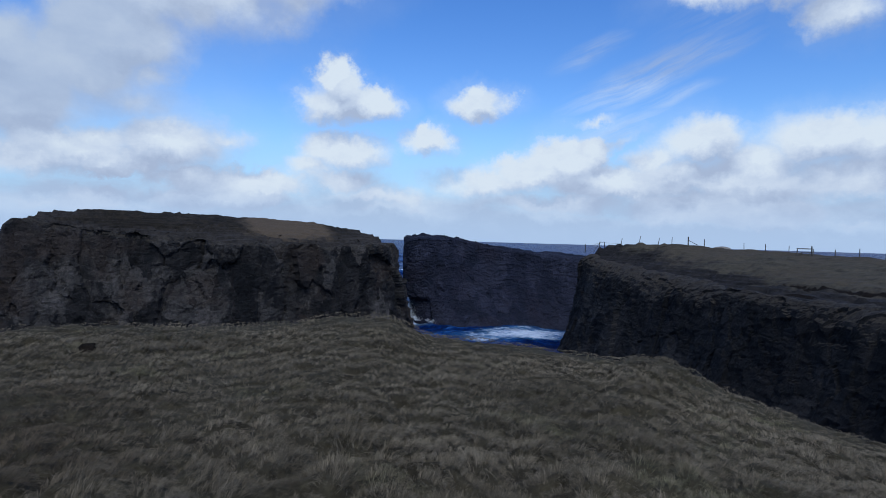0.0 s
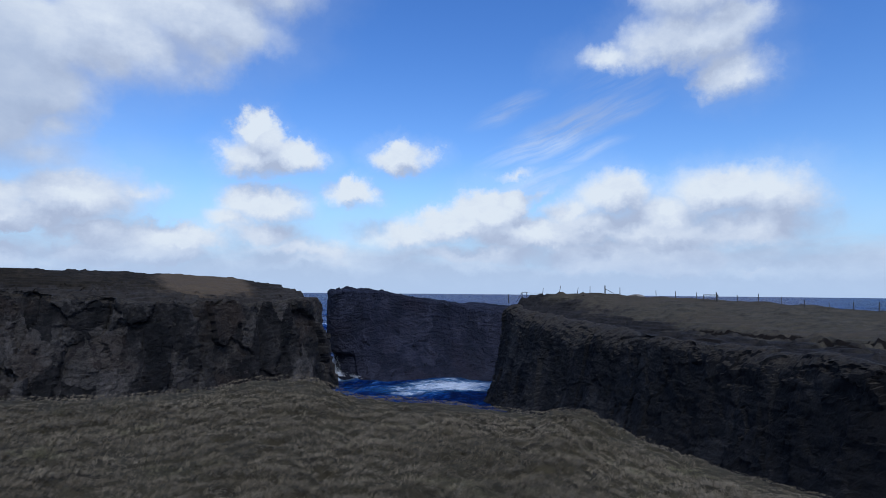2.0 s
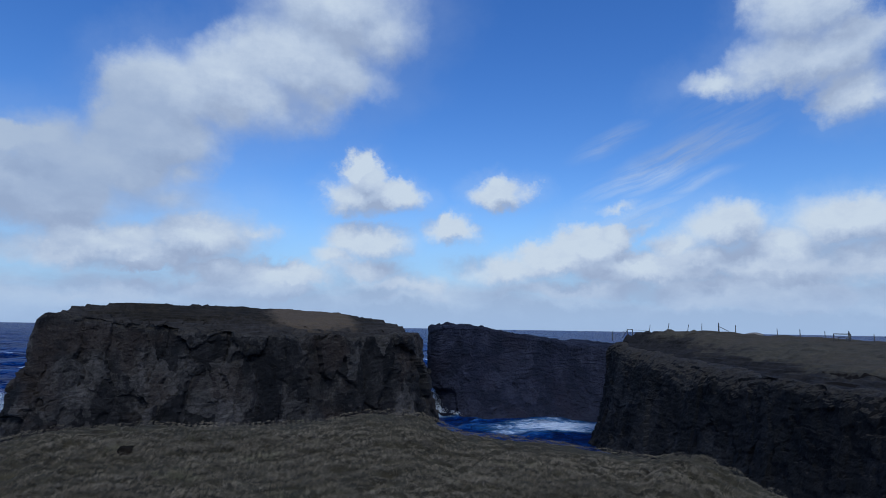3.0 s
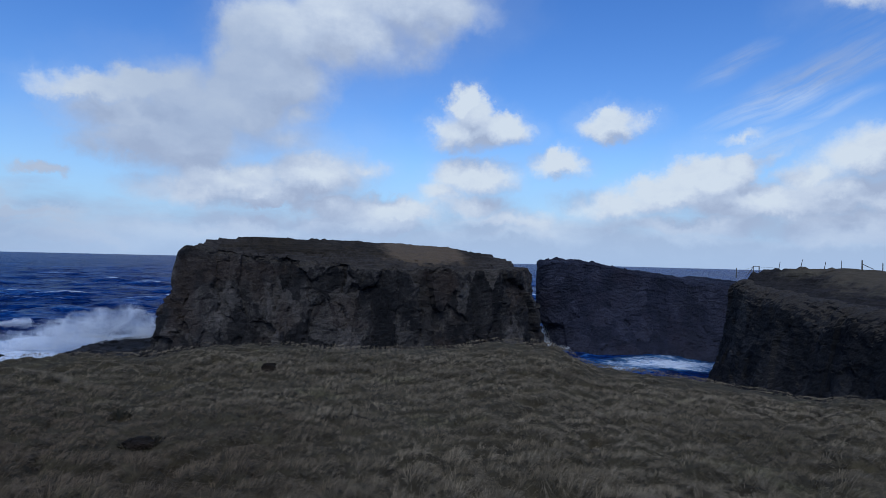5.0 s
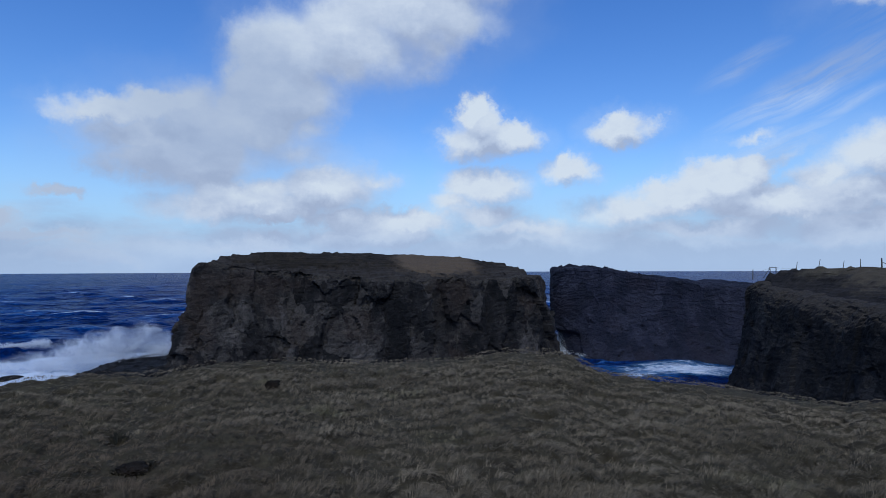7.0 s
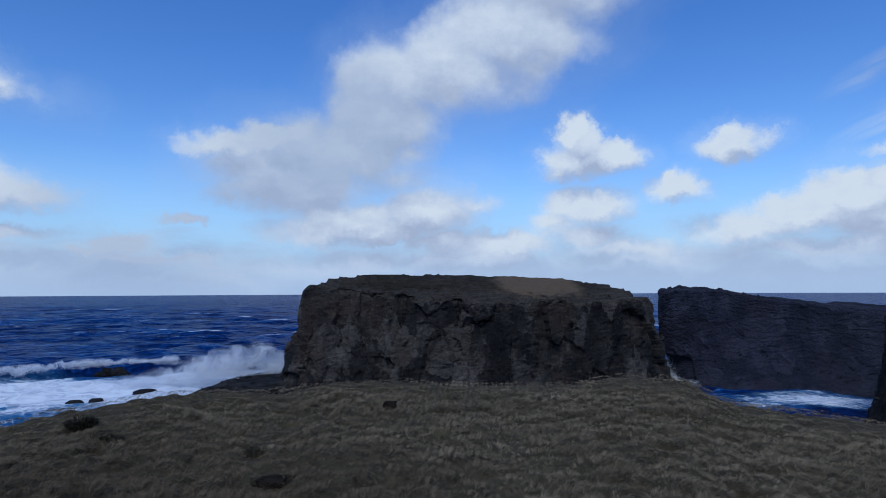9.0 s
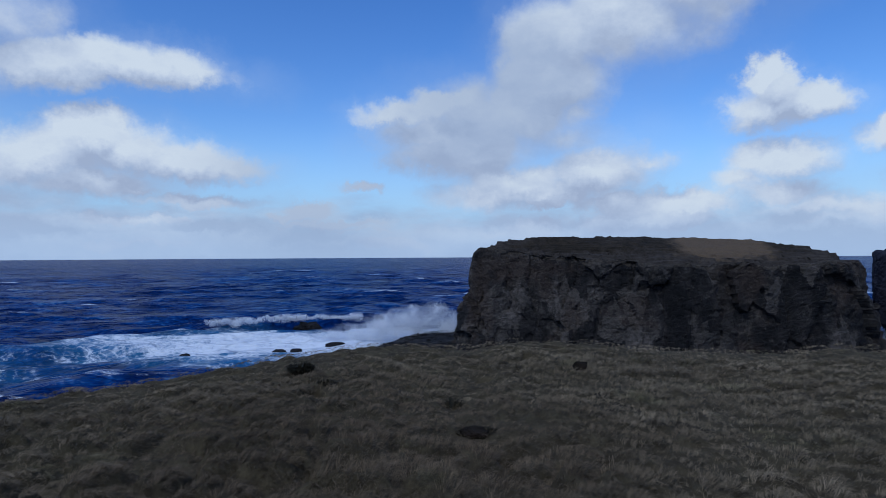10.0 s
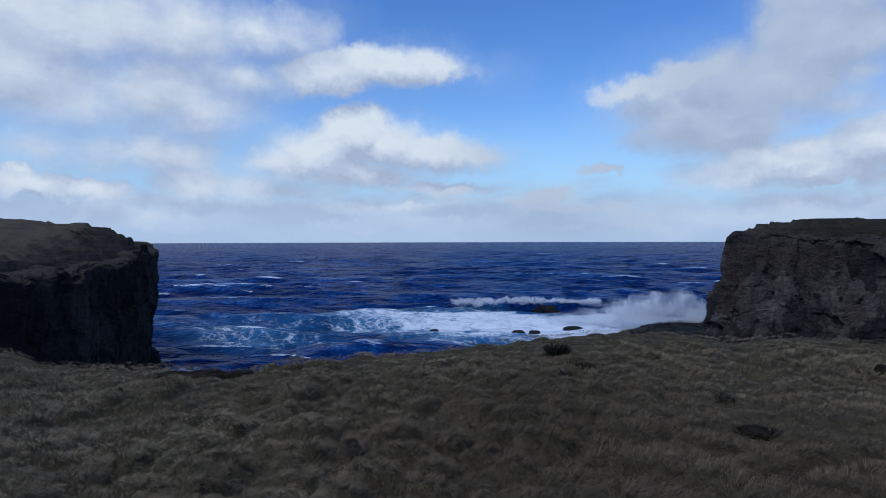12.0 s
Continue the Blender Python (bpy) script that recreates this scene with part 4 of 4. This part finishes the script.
skerry(-92, 142, 3.6, 2.2, 1.7, 35, 3)
skerry(-76.5, 107.5, 1.7, 1.2, 0.5, 30, 4)
skerry(-73.8, 109.5, 1.8, 1.2, 0.5, 20, 5)
skerry(-91, 96, 1.4, 0.9, 0.5, 40, 6)
skerry(-71, 121, 2.5, 1.2, 0.35, 25, 7)

# ---------------------------------------------------------------- fence along the headland


def part(name, bm, mat, parent, label=""):
    me = bpy.data.meshes.new(name)
    bm.to_mesh(me)
    bm.free()
    me.materials.append(mat)
    ob = new(name, me)
    ob.parent = parent
    return tagged(ob, label) if label else ob


def bar(p, q, w, d=None, taper=1.0):
    """A rough-hewn bar from p to q, as a bmesh."""
    p, q = Vector(p), Vector(q)
    bm = bmesh.new()
    bmesh.ops.create_cube(bm, size=1.0)
    axis = (q - p)
    turn = axis.to_track_quat("Z", "Y").to_matrix()
    bmesh.ops.bevel(bm, geom=bm.edges[:], offset=0.12, segments=1, affect="EDGES")
    for v in bm.verts:
        k = taper if v.co.z > 0 else 1.0
        local = Vector((v.co.x * w * k, v.co.y * (d or w) * k, (v.co.z + 0.5) * axis.length))
        v.co = p + turn @ local
    return bm


WOOD, wn, wood_bsdf = material("weathered_wood", 0.9, 0.2)
wood_at = wn.add("ShaderNodeTexCoord").outputs["Object"]
wn.put(wood_bsdf.inputs["Base Color"], wn.ramp(wn.noise(wn.vec("MULTIPLY", wood_at, (1, 1, 0.1)), 30.0, 4.0, 0.6), (0.3, (0.05, 0.045, 0.04)), (0.7, (0.14, 0.125, 0.11))))
WIRE, wn2, wire_bsdf = material("fence_wire", 0.5, 0.5)
wire_bsdf.inputs["Metallic"].default_value = 1.0
wn2.put(wire_bsdf.inputs["Base Color"], wn2.ramp(wn2.noise(wn2.add("ShaderNodeTexCoord").outputs["Object"], 12.0), (0.3, (0.16, 0.13, 0.11)), (0.7, (0.30, 0.29, 0.28))))


def stand(x, y, name="headland_cliff"):
    hit = SURFACES[name].ray_cast(Vector((x, y, 60)), Vector((0, 0, -1)))[0]
    return Vector((x, y, hit.z if hit else 0.0))


def fence_spot(az):
    """Where the fence crosses this bearing: it follows the crown of the headland."""
    line = [(62.1, 100.4), (65, 97.9), (72.5, 85.3), (80.5, 74.3), (88.5, 61.3), (95.5, 44.3), (105, 10)]
    eye = Vector((0.55, -0.65))
    way = Vector((math.sin(radians(az)), math.cos(radians(az))))
    for p, q in zip(line, line[1:]):
        p, q = Vector(p) - eye, Vector(q) - eye
        e = q - p
        den = way.x * e.y - way.y * e.x
        t = (way.y * p.x - way.x * p.y) / den
        if -0.02 <= t <= 1.02:
            return stand(*(eye + p + e * t))
    return stand(*line[-1])


fence = thing("wire_fence", "line of weathered wooden fence posts along the headland", "fence")
TILTS = [2, -3, 9, 12, 11, 3, 0, 0, -2, 0, 1, 0, 0, 0, 2, 0, -2, 0, 3]
for i, az in enumerate((31.5, 33.0, 34.65, 36.2, 37.8, 38.95, 40.3, 41.6, 44.7, 46.3, 48.0, 49.6, 51.2, 52.8, 54.45, 56.1, 57.8, 59.4, 61.0)):
    foot_at = fence_spot(az)
    strainer = i in (0, 6, 11, 18)
    tall, lean_by = (1.45 if strainer else 1.2), radians(TILTS[i])
    across = Vector((math.cos(radians(az)), -math.sin(radians(az)), 0))
    tip = foot_at + across * math.sin(lean_by) * tall + Vector((0, 0, math.cos(lean_by) * tall))
    if i != 1:
        part("post", bar(foot_at - Vector((0, 0, 0.3)), tip, 0.17 if strainer else 0.11, None, 0.85), WOOD, fence)
    if i == 6:
        part("brace", bar(foot_at + Vector((0, 0, 0.85)), stand(*(foot_at + across * 1.5).xy) + Vector((0, 0, 0.05)), 0.1), WOOD, fence)
# strutted frame near the cliff's end, with the wires that run down from it
frame_at = fence_spot(33.0)
side = Vector((math.cos(radians(33)), -math.sin(radians(33)), 0))
up = Vector((0, 0, 1))
for k, x in (("post", -0.45), ("post", 0.45)):
    part(k, bar(frame_at + side * x - up * 0.3, frame_at + side * x + up * 1.15, 0.12), WOOD, fence)
part("rail", bar(frame_at - side * 0.55 + up * 1.1, frame_at + side * 0.55 + up * 1.1, 0.1), WOOD, fence)
part("brace", bar(frame_at - side * 0.45 + up * 1.0, stand(*(frame_at - side * 1.5).xy), 0.09), WOOD, fence)
end_at = fence_spot(31.5)
for h in (0.35, 1.0):
    part("wire", bar(frame_at - side * 0.45 + up * h, end_at + up * (h * 0.5), 0.035), WIRE, fence)
    part("wire", bar(frame_at + side * 0.45 + up * h, fence_spot(34.7) + up * 0.15 * h, 0.03), WIRE, fence)

stile_at = fence_spot(49.2)
stile = thing("fence_stile", "low timber stile frame beside the wire fence", "stile")
side = Vector((math.cos(radians(49)), -math.sin(radians(49)), 0))
ahead = Vector((-math.sin(radians(49)), -math.cos(radians(49)), 0)) * 0.6
for x in (-1.15, 0.95):
    part("post", bar(stile_at + side * x + ahead - up * 0.3, stile_at + side * x + ahead + up * 0.95, 0.12), WOOD, stile)
part("rail", bar(stile_at - side * 1.25 + ahead + up * 0.95, stile_at + side * 1.0 + ahead + up * 0.95, 0.14), WOOD, stile)
for x in (-0.55, 0.45):
    part("leg", bar(stile_at + side * x + ahead - up * 0.3, stile_at + side * x + ahead + up * 0.4, 0.1), WOOD, stile)
part("step", bar(stile_at - side * 0.8 + ahead + up * 0.42, stile_at + side * 0.7 + ahead + up * 0.42, 0.2, 0.08), WOOD, stile)

# a pale heap beyond the fence
heap_at = fence_spot(43.0)
a8 = np.linspace(0, 2 * math.pi, 36, endpoint=False)
v8 = np.linspace(0, 1, 10)
hp = np.stack([(np.cos(v8 * 1.57)[:, None] * np.cos(a8)[None] * 1.4).ravel(), (np.cos(v8 * 1.57)[:, None] * np.sin(a8)[None] * 1.1).ravel(),
               np.repeat(np.sin(v8 * 1.57) * 0.45 - 0.12, 36)], 1)
hp *= (1 + 0.12 * rough(hp / 0.6, 3, 77))[:, None]
HEAP = turf_material("straw_heap", 3.0, (0.16, 0.14, 0.12), (0.28, 0.25, 0.21), (0.36, 0.32, 0.28), (0.3, 0.26, 0.22))
heap_ob = mesh_object("straw_heap", hp, grid_faces(10, 36, True), HEAP)
heap_ob.matrix_world = Matrix.Translation(heap_at + Vector((0.68, 0.73, 0)) * 1.6) @ pose(0, 0, 0, 0, 0, -43)
tagged(heap_ob, "low pale heap of dry straw behind the fence", "heap")

# upright slab on the corner of the far headland
slab_at = stand(-86.0, 33.2, "far_headland_cliff")
slab = bmesh.new()
bmesh.ops.create_cube(slab, size=1.0)
bmesh.ops.subdivide_edges(slab, edges=slab.edges[:], cuts=3, use_grid_fill=True)
for v in slab.verts:
    k = 1 - 0.45 * (v.co.z + 0.5)
    v.co = Vector((v.co.x * 0.9 * k + 0.15 * (v.co.z + 0.5), v.co.y * 1.3 * k, (v.co.z + 0.35) * 1.3)) + 0.08 * noise.noise_vector(v.co * 3)
slab_thing = thing("standing_rock", "dark upright rock on the edge of the headland", "rock", at=slab_at)
part("rock", slab, SHADED_GEO_ROCK, slab_thing)

# ---------------------------------------------------------------- grass and small things near by


def blade_material(name, *stops, heathy=None):
    mat, n, bsdf = material(name, 0.75, 0.15)
    at = n.add("ShaderNodeTexCoord").outputs["Object"]
    pick = n.add("ShaderNodeNewGeometry").outputs["Random Per Island"]
    area = n.noise(at, 0.55, 4.0, 0.6)
    spot = n.noise(at, 5.5, 5.0, 0.65)
    tint = n.math("ADD", n.math("MULTIPLY_ADD", pick, 0.6, -0.05), n.math("MULTIPLY_ADD", area, 0.9, -0.45))
    tint = n.math("ADD", tint, n.math("MULTIPLY_ADD", spot, 0.9, -0.40), clamp=True)
    c = n.ramp(tint, *stops)
    if heathy:
        # a browner, heathy patch in the straw
        x, y, wide = heathy
        off = n.vec("MULTIPLY", n.vec("SUBTRACT", at, (x, y, 0)), (1 / wide, 1 / wide, 0))
        off = n.vec("ADD", off, n.vec("MULTIPLY", n.vec("SUBTRACT", n.noise(at, 0.7, 6.0, 0.7, "Color"), (0.5, 0.5, 0.5)), (1.6, 1.6, 0)))
        c = n.mix(n.smooth(n.vec("LENGTH", off), 1.25, 0.45, 0.0, 0.9), c, n.mix(1.0, c, (0.54, 0.50, 0.48), "MULTIPLY"))
        moss = n.noise(at, 0.9, 5.0, 0.65)
        c = n.mix(n.smooth(moss, 0.56, 0.68, 0.0, 0.7), c, n.mix(1.0, c, (0.74, 0.86, 0.62), "MULTIPLY"))
    n.put(bsdf.inputs["Base Color"], c)
    return mat


GRASS = blade_material("dry_grass", (0.0, (0.064, 0.051, 0.031)), (0.3, (0.146, 0.116, 0.074)), (0.6, (0.256, 0.205, 0.136)), (1.0, (0.42, 0.345, 0.24)), heathy=(-2.9, 4.7, 3.0))
HEATHER = blade_material("dark_heath", (0.0, (0.012, 0.012, 0.008)), (1.0, (0.06, 0.05, 0.03)))


def blades(name, x, y, z, length, width, lean, curl, mat, seed):
    """Bent blades rooted at x, y, z: lean is the way they fall, in radians, curl how far they arch over."""
    rng = np.random.default_rng(seed)
    n = len(x)
    d = np.stack([np.cos(lean), np.sin(lean), np.zeros(n)], 1)
    face = lean + math.pi / 2 + rng.normal(0, 0.5, n)
    w = np.stack([np.cos(face), np.sin(face), rng.normal(0, 0.25, n)], 1) * width[:, None]
    root = np.stack([x, y, z], 1)
    up = np.array([0, 0, 1.0])
    L, c = length[:, None], curl[:, None]
    mid = root + d * L * 0.40 * c + up * L * (0.58 - 0.14 * c)
    tip = root + d * L * 0.95 * c + up * L * (0.92 - 0.62 * c)
    pts = np.stack([root, mid - w, mid + w, tip], 1)
    idx = np.arange(n)[:, None, None] * 4 + np.array([(0, 2, 1), (1, 2, 3)])[None]
    return mesh_object(name, pts.reshape(-1, 3), idx.reshape(-1, 3), mat)


def sow_grass(count):
    """Tussocks of long dead grass: the blades fall outward from the clumps and with the wind, in locks."""
    rng = np.random.default_rng(9)
    az = rng.uniform(-68, 90, count)
    re, _ = edge_of(az)
    r = 2.6 + rng.uniform(0, 1, count) * (re + 0.1 - 2.6)
    x, y = -r * np.sin(np.radians(az)), r * np.cos(np.radians(az))
    # gather most blades into locks
    lock = 0.05 + 0.004 * r
    gx, gy = np.round(x / lock) * lock, np.round(y / lock) * lock
    cell = np.stack([np.round(x / lock), np.round(y / lock), 0 * x], 1)
    gx, gy = gx + lock * 0.8 * (hashed(cell, 301) - 0.5), gy + lock * 0.8 * (hashed(cell, 302) - 0.5)
    pull = rng.uniform(0.0, 0.75, count)
    x, y = x + (gx - x) * pull, y + (gy - y) * pull
    p = np.stack([x, y, 0 * x], 1)
    hump = tussock(p)
    keep = rng.uniform(0, 1, count) < 0.5 + 0.6 * hump + 0.25 * lumps(p / 0.9, 31)
    for px, py, pr, pd in PITS:
        keep &= ((x - px) ** 2 + (y - py) ** 2) > (pr * 0.95) ** 2
    x, y, r, re, p, hump, cell = x[keep], y[keep], r[keep], re[keep], p[keep], hump[keep], cell[keep]
    n = len(x)
    z = ground_height(x, y) - 0.012
    fall_x, fall_y = hump - tussock(p + (0.04, 0, 0)), hump - tussock(p + (0, 0.04, 0))
    steep = np.hypot(fall_x, fall_y) + 1e-6
    pull_out = np.clip(steep / 0.10, 0, 1.1) / steep
    gust = radians(25) + 1.0 * lumps(p / 2.6, 33)
    way_x = 0.85 * np.cos(gust) + fall_x * pull_out + 0.9 * (hashed(cell, 303) - 0.5)
    way_y = 0.85 * np.sin(gust) + fall_y * pull_out + 0.9 * (hashed(cell, 304) - 0.5)
    lean = np.arctan2(way_y, way_x) + rng.normal(0, 0.38, n)
    rim = 1 - 0.6 * ease((r / re - 0.78) / 0.15)
    length = rng.uniform(0.06, 0.155, n) * (0.6 + 0.75 * hump) * (0.85 + 0.3 * lumps(p / 2.0, 35)) * (0.8 + 0.4 * hashed(cell, 305)) * rim
    width = rng.uniform(0.0007, 0.0016, n) * (0.5 + r * 0.15)
    curl = np.clip(1.0 + 0.28 * (hashed(cell, 306) - 0.5) * 2 + rng.normal(0, 0.16, n), 0.35, 1.4)
    ob = blades("grass", x, y, z, length, width, lean, curl, GRASS, 10)
    return tagged(ob, "matted dry straw-coloured grass bent by the wind", "grass", kind="stuff")


sow_grass(1000000)


def dark_tuft(x, y, spread, count, tall, seed):
    rng = np.random.default_rng(seed)
    a, q = rng.uniform(0, 2 * math.pi, count), np.sqrt(rng.uniform(0, 1, count)) * spread
    dx, dy = np.cos(a) * q, np.sin(a) * q * 0.7
    z0 = ground_height(np.array([x]), np.array([y]))[0]
    z = ground_height(x + dx, y + dy) - z0 - 0.01
    ob = blades("heath_tuft", dx, dy, z, tall * rng.uniform(0.6, 1.1, count) * (1.1 - 0.5 * q / spread), rng.uniform(0.004, 0.008, count), a + rng.normal(0, 0.5, count), rng.uniform(0.2, 0.8, count), HEATHER, seed)
    ob.location = (x, y, z0)
    return tagged(ob, "small dark wiry tuft of heath in the grass", "plant", "heath tufts")


dark_tuft(-5.05, 7.3, 0.17, 500, 0.30, 1)
dark_tuft(-4.2, 6.25, 0.16, 260, 0.10, 2)
dark_tuft(-4.28, 8.95, 0.16, 260, 0.14, 3)
dark_tuft(-4.3, 6.75, 0.13, 200, 0.10, 4)
dark_tuft(-2.62, 6.72, 0.10, 160, 0.16, 5)

PEAT = turf_material("bare_peat", 8.0, (0.008, 0.007, 0.006), (0.02, 0.016, 0.012), (0.04, 0.03, 0.022), (0.03, 0.02, 0.014))


def clod(name, label, x, y, size, seed, sharp=0.8, lift=0.45):
    """A lump of peat with a broken surface."""
    bm = bmesh.new()
    bmesh.ops.create_icosphere(bm, subdivisions=5, radius=1.0)
    for v in bm.verts:
        c = v.co.copy()
        m = max(abs(c.x), abs(c.y), abs(c.z))
        c = c.lerp(c / m, sharp)
        c += 0.28 * noise.noise_vector(c * 1.7 + Vector((seed, 0, 0))) + 0.16 * noise.noise_vector(c * 4.5) + 0.08 * noise.noise_vector(c * 11)
        v.co = Vector((c.x * size[0], c.y * size[1], c.z * size[2]))
    base = thing(name, label, "peat", at=(x, y, ground_height(np.array([x]), np.array([y]))[0] + size[2] * lift))
    part("lump", bm, PEAT, base)
    return base


clod("peat_block", "small black block of peat lying on the grass", -1.44, 8.75, (0.085, 0.07, 0.075), 1, 0.75)
clod("peat_mound", "low bare dark brown mound of peat in the grass", -2.0, 5.6, (0.14, 0.11, 0.05), 2, 0.1, 0.1)
dark_tuft(-2.0, 5.6, 0.19, 520, 0.08, 6)


def peat_bank():
    """Dark undercut lip where the turf breaks off at the edge."""
    base = thing("peat_bank", "dark broken lip of peat at the turf edge", "peat", at=(-8.25, 3.72, float(ground_height(np.array([-8.25]), np.array([3.72]))[0])))
    for k, (x, y, sx, sy, sz) in enumerate([(-0.35, -0.30, 0.26, 0.14, 0.07), (0.0, 0.0, 0.30, 0.15, 0.09), (0.30, 0.34, 0.24, 0.13, 0.07), (0.55, 0.66, 0.16, 0.10, 0.05)]):
        bm = bmesh.new()
        bmesh.ops.create_icosphere(bm, subdivisions=4, radius=1.0)
        turn = Matrix.Rotation(radians(45), 3, "Z")
        for v in bm.verts:
            c = v.co.copy()
            c += 0.25 * noise.noise_vector(c * 1.6 + Vector((k * 3.1, 0, 0))) + 0.14 * noise.noise_vector(c * 5)
            v.co = turn @ Vector((c.x * sx, c.y * sy, c.z * sz)) + Vector((x, y, 0.0))
        part("lump", bm, PEAT, base)


peat_bank()
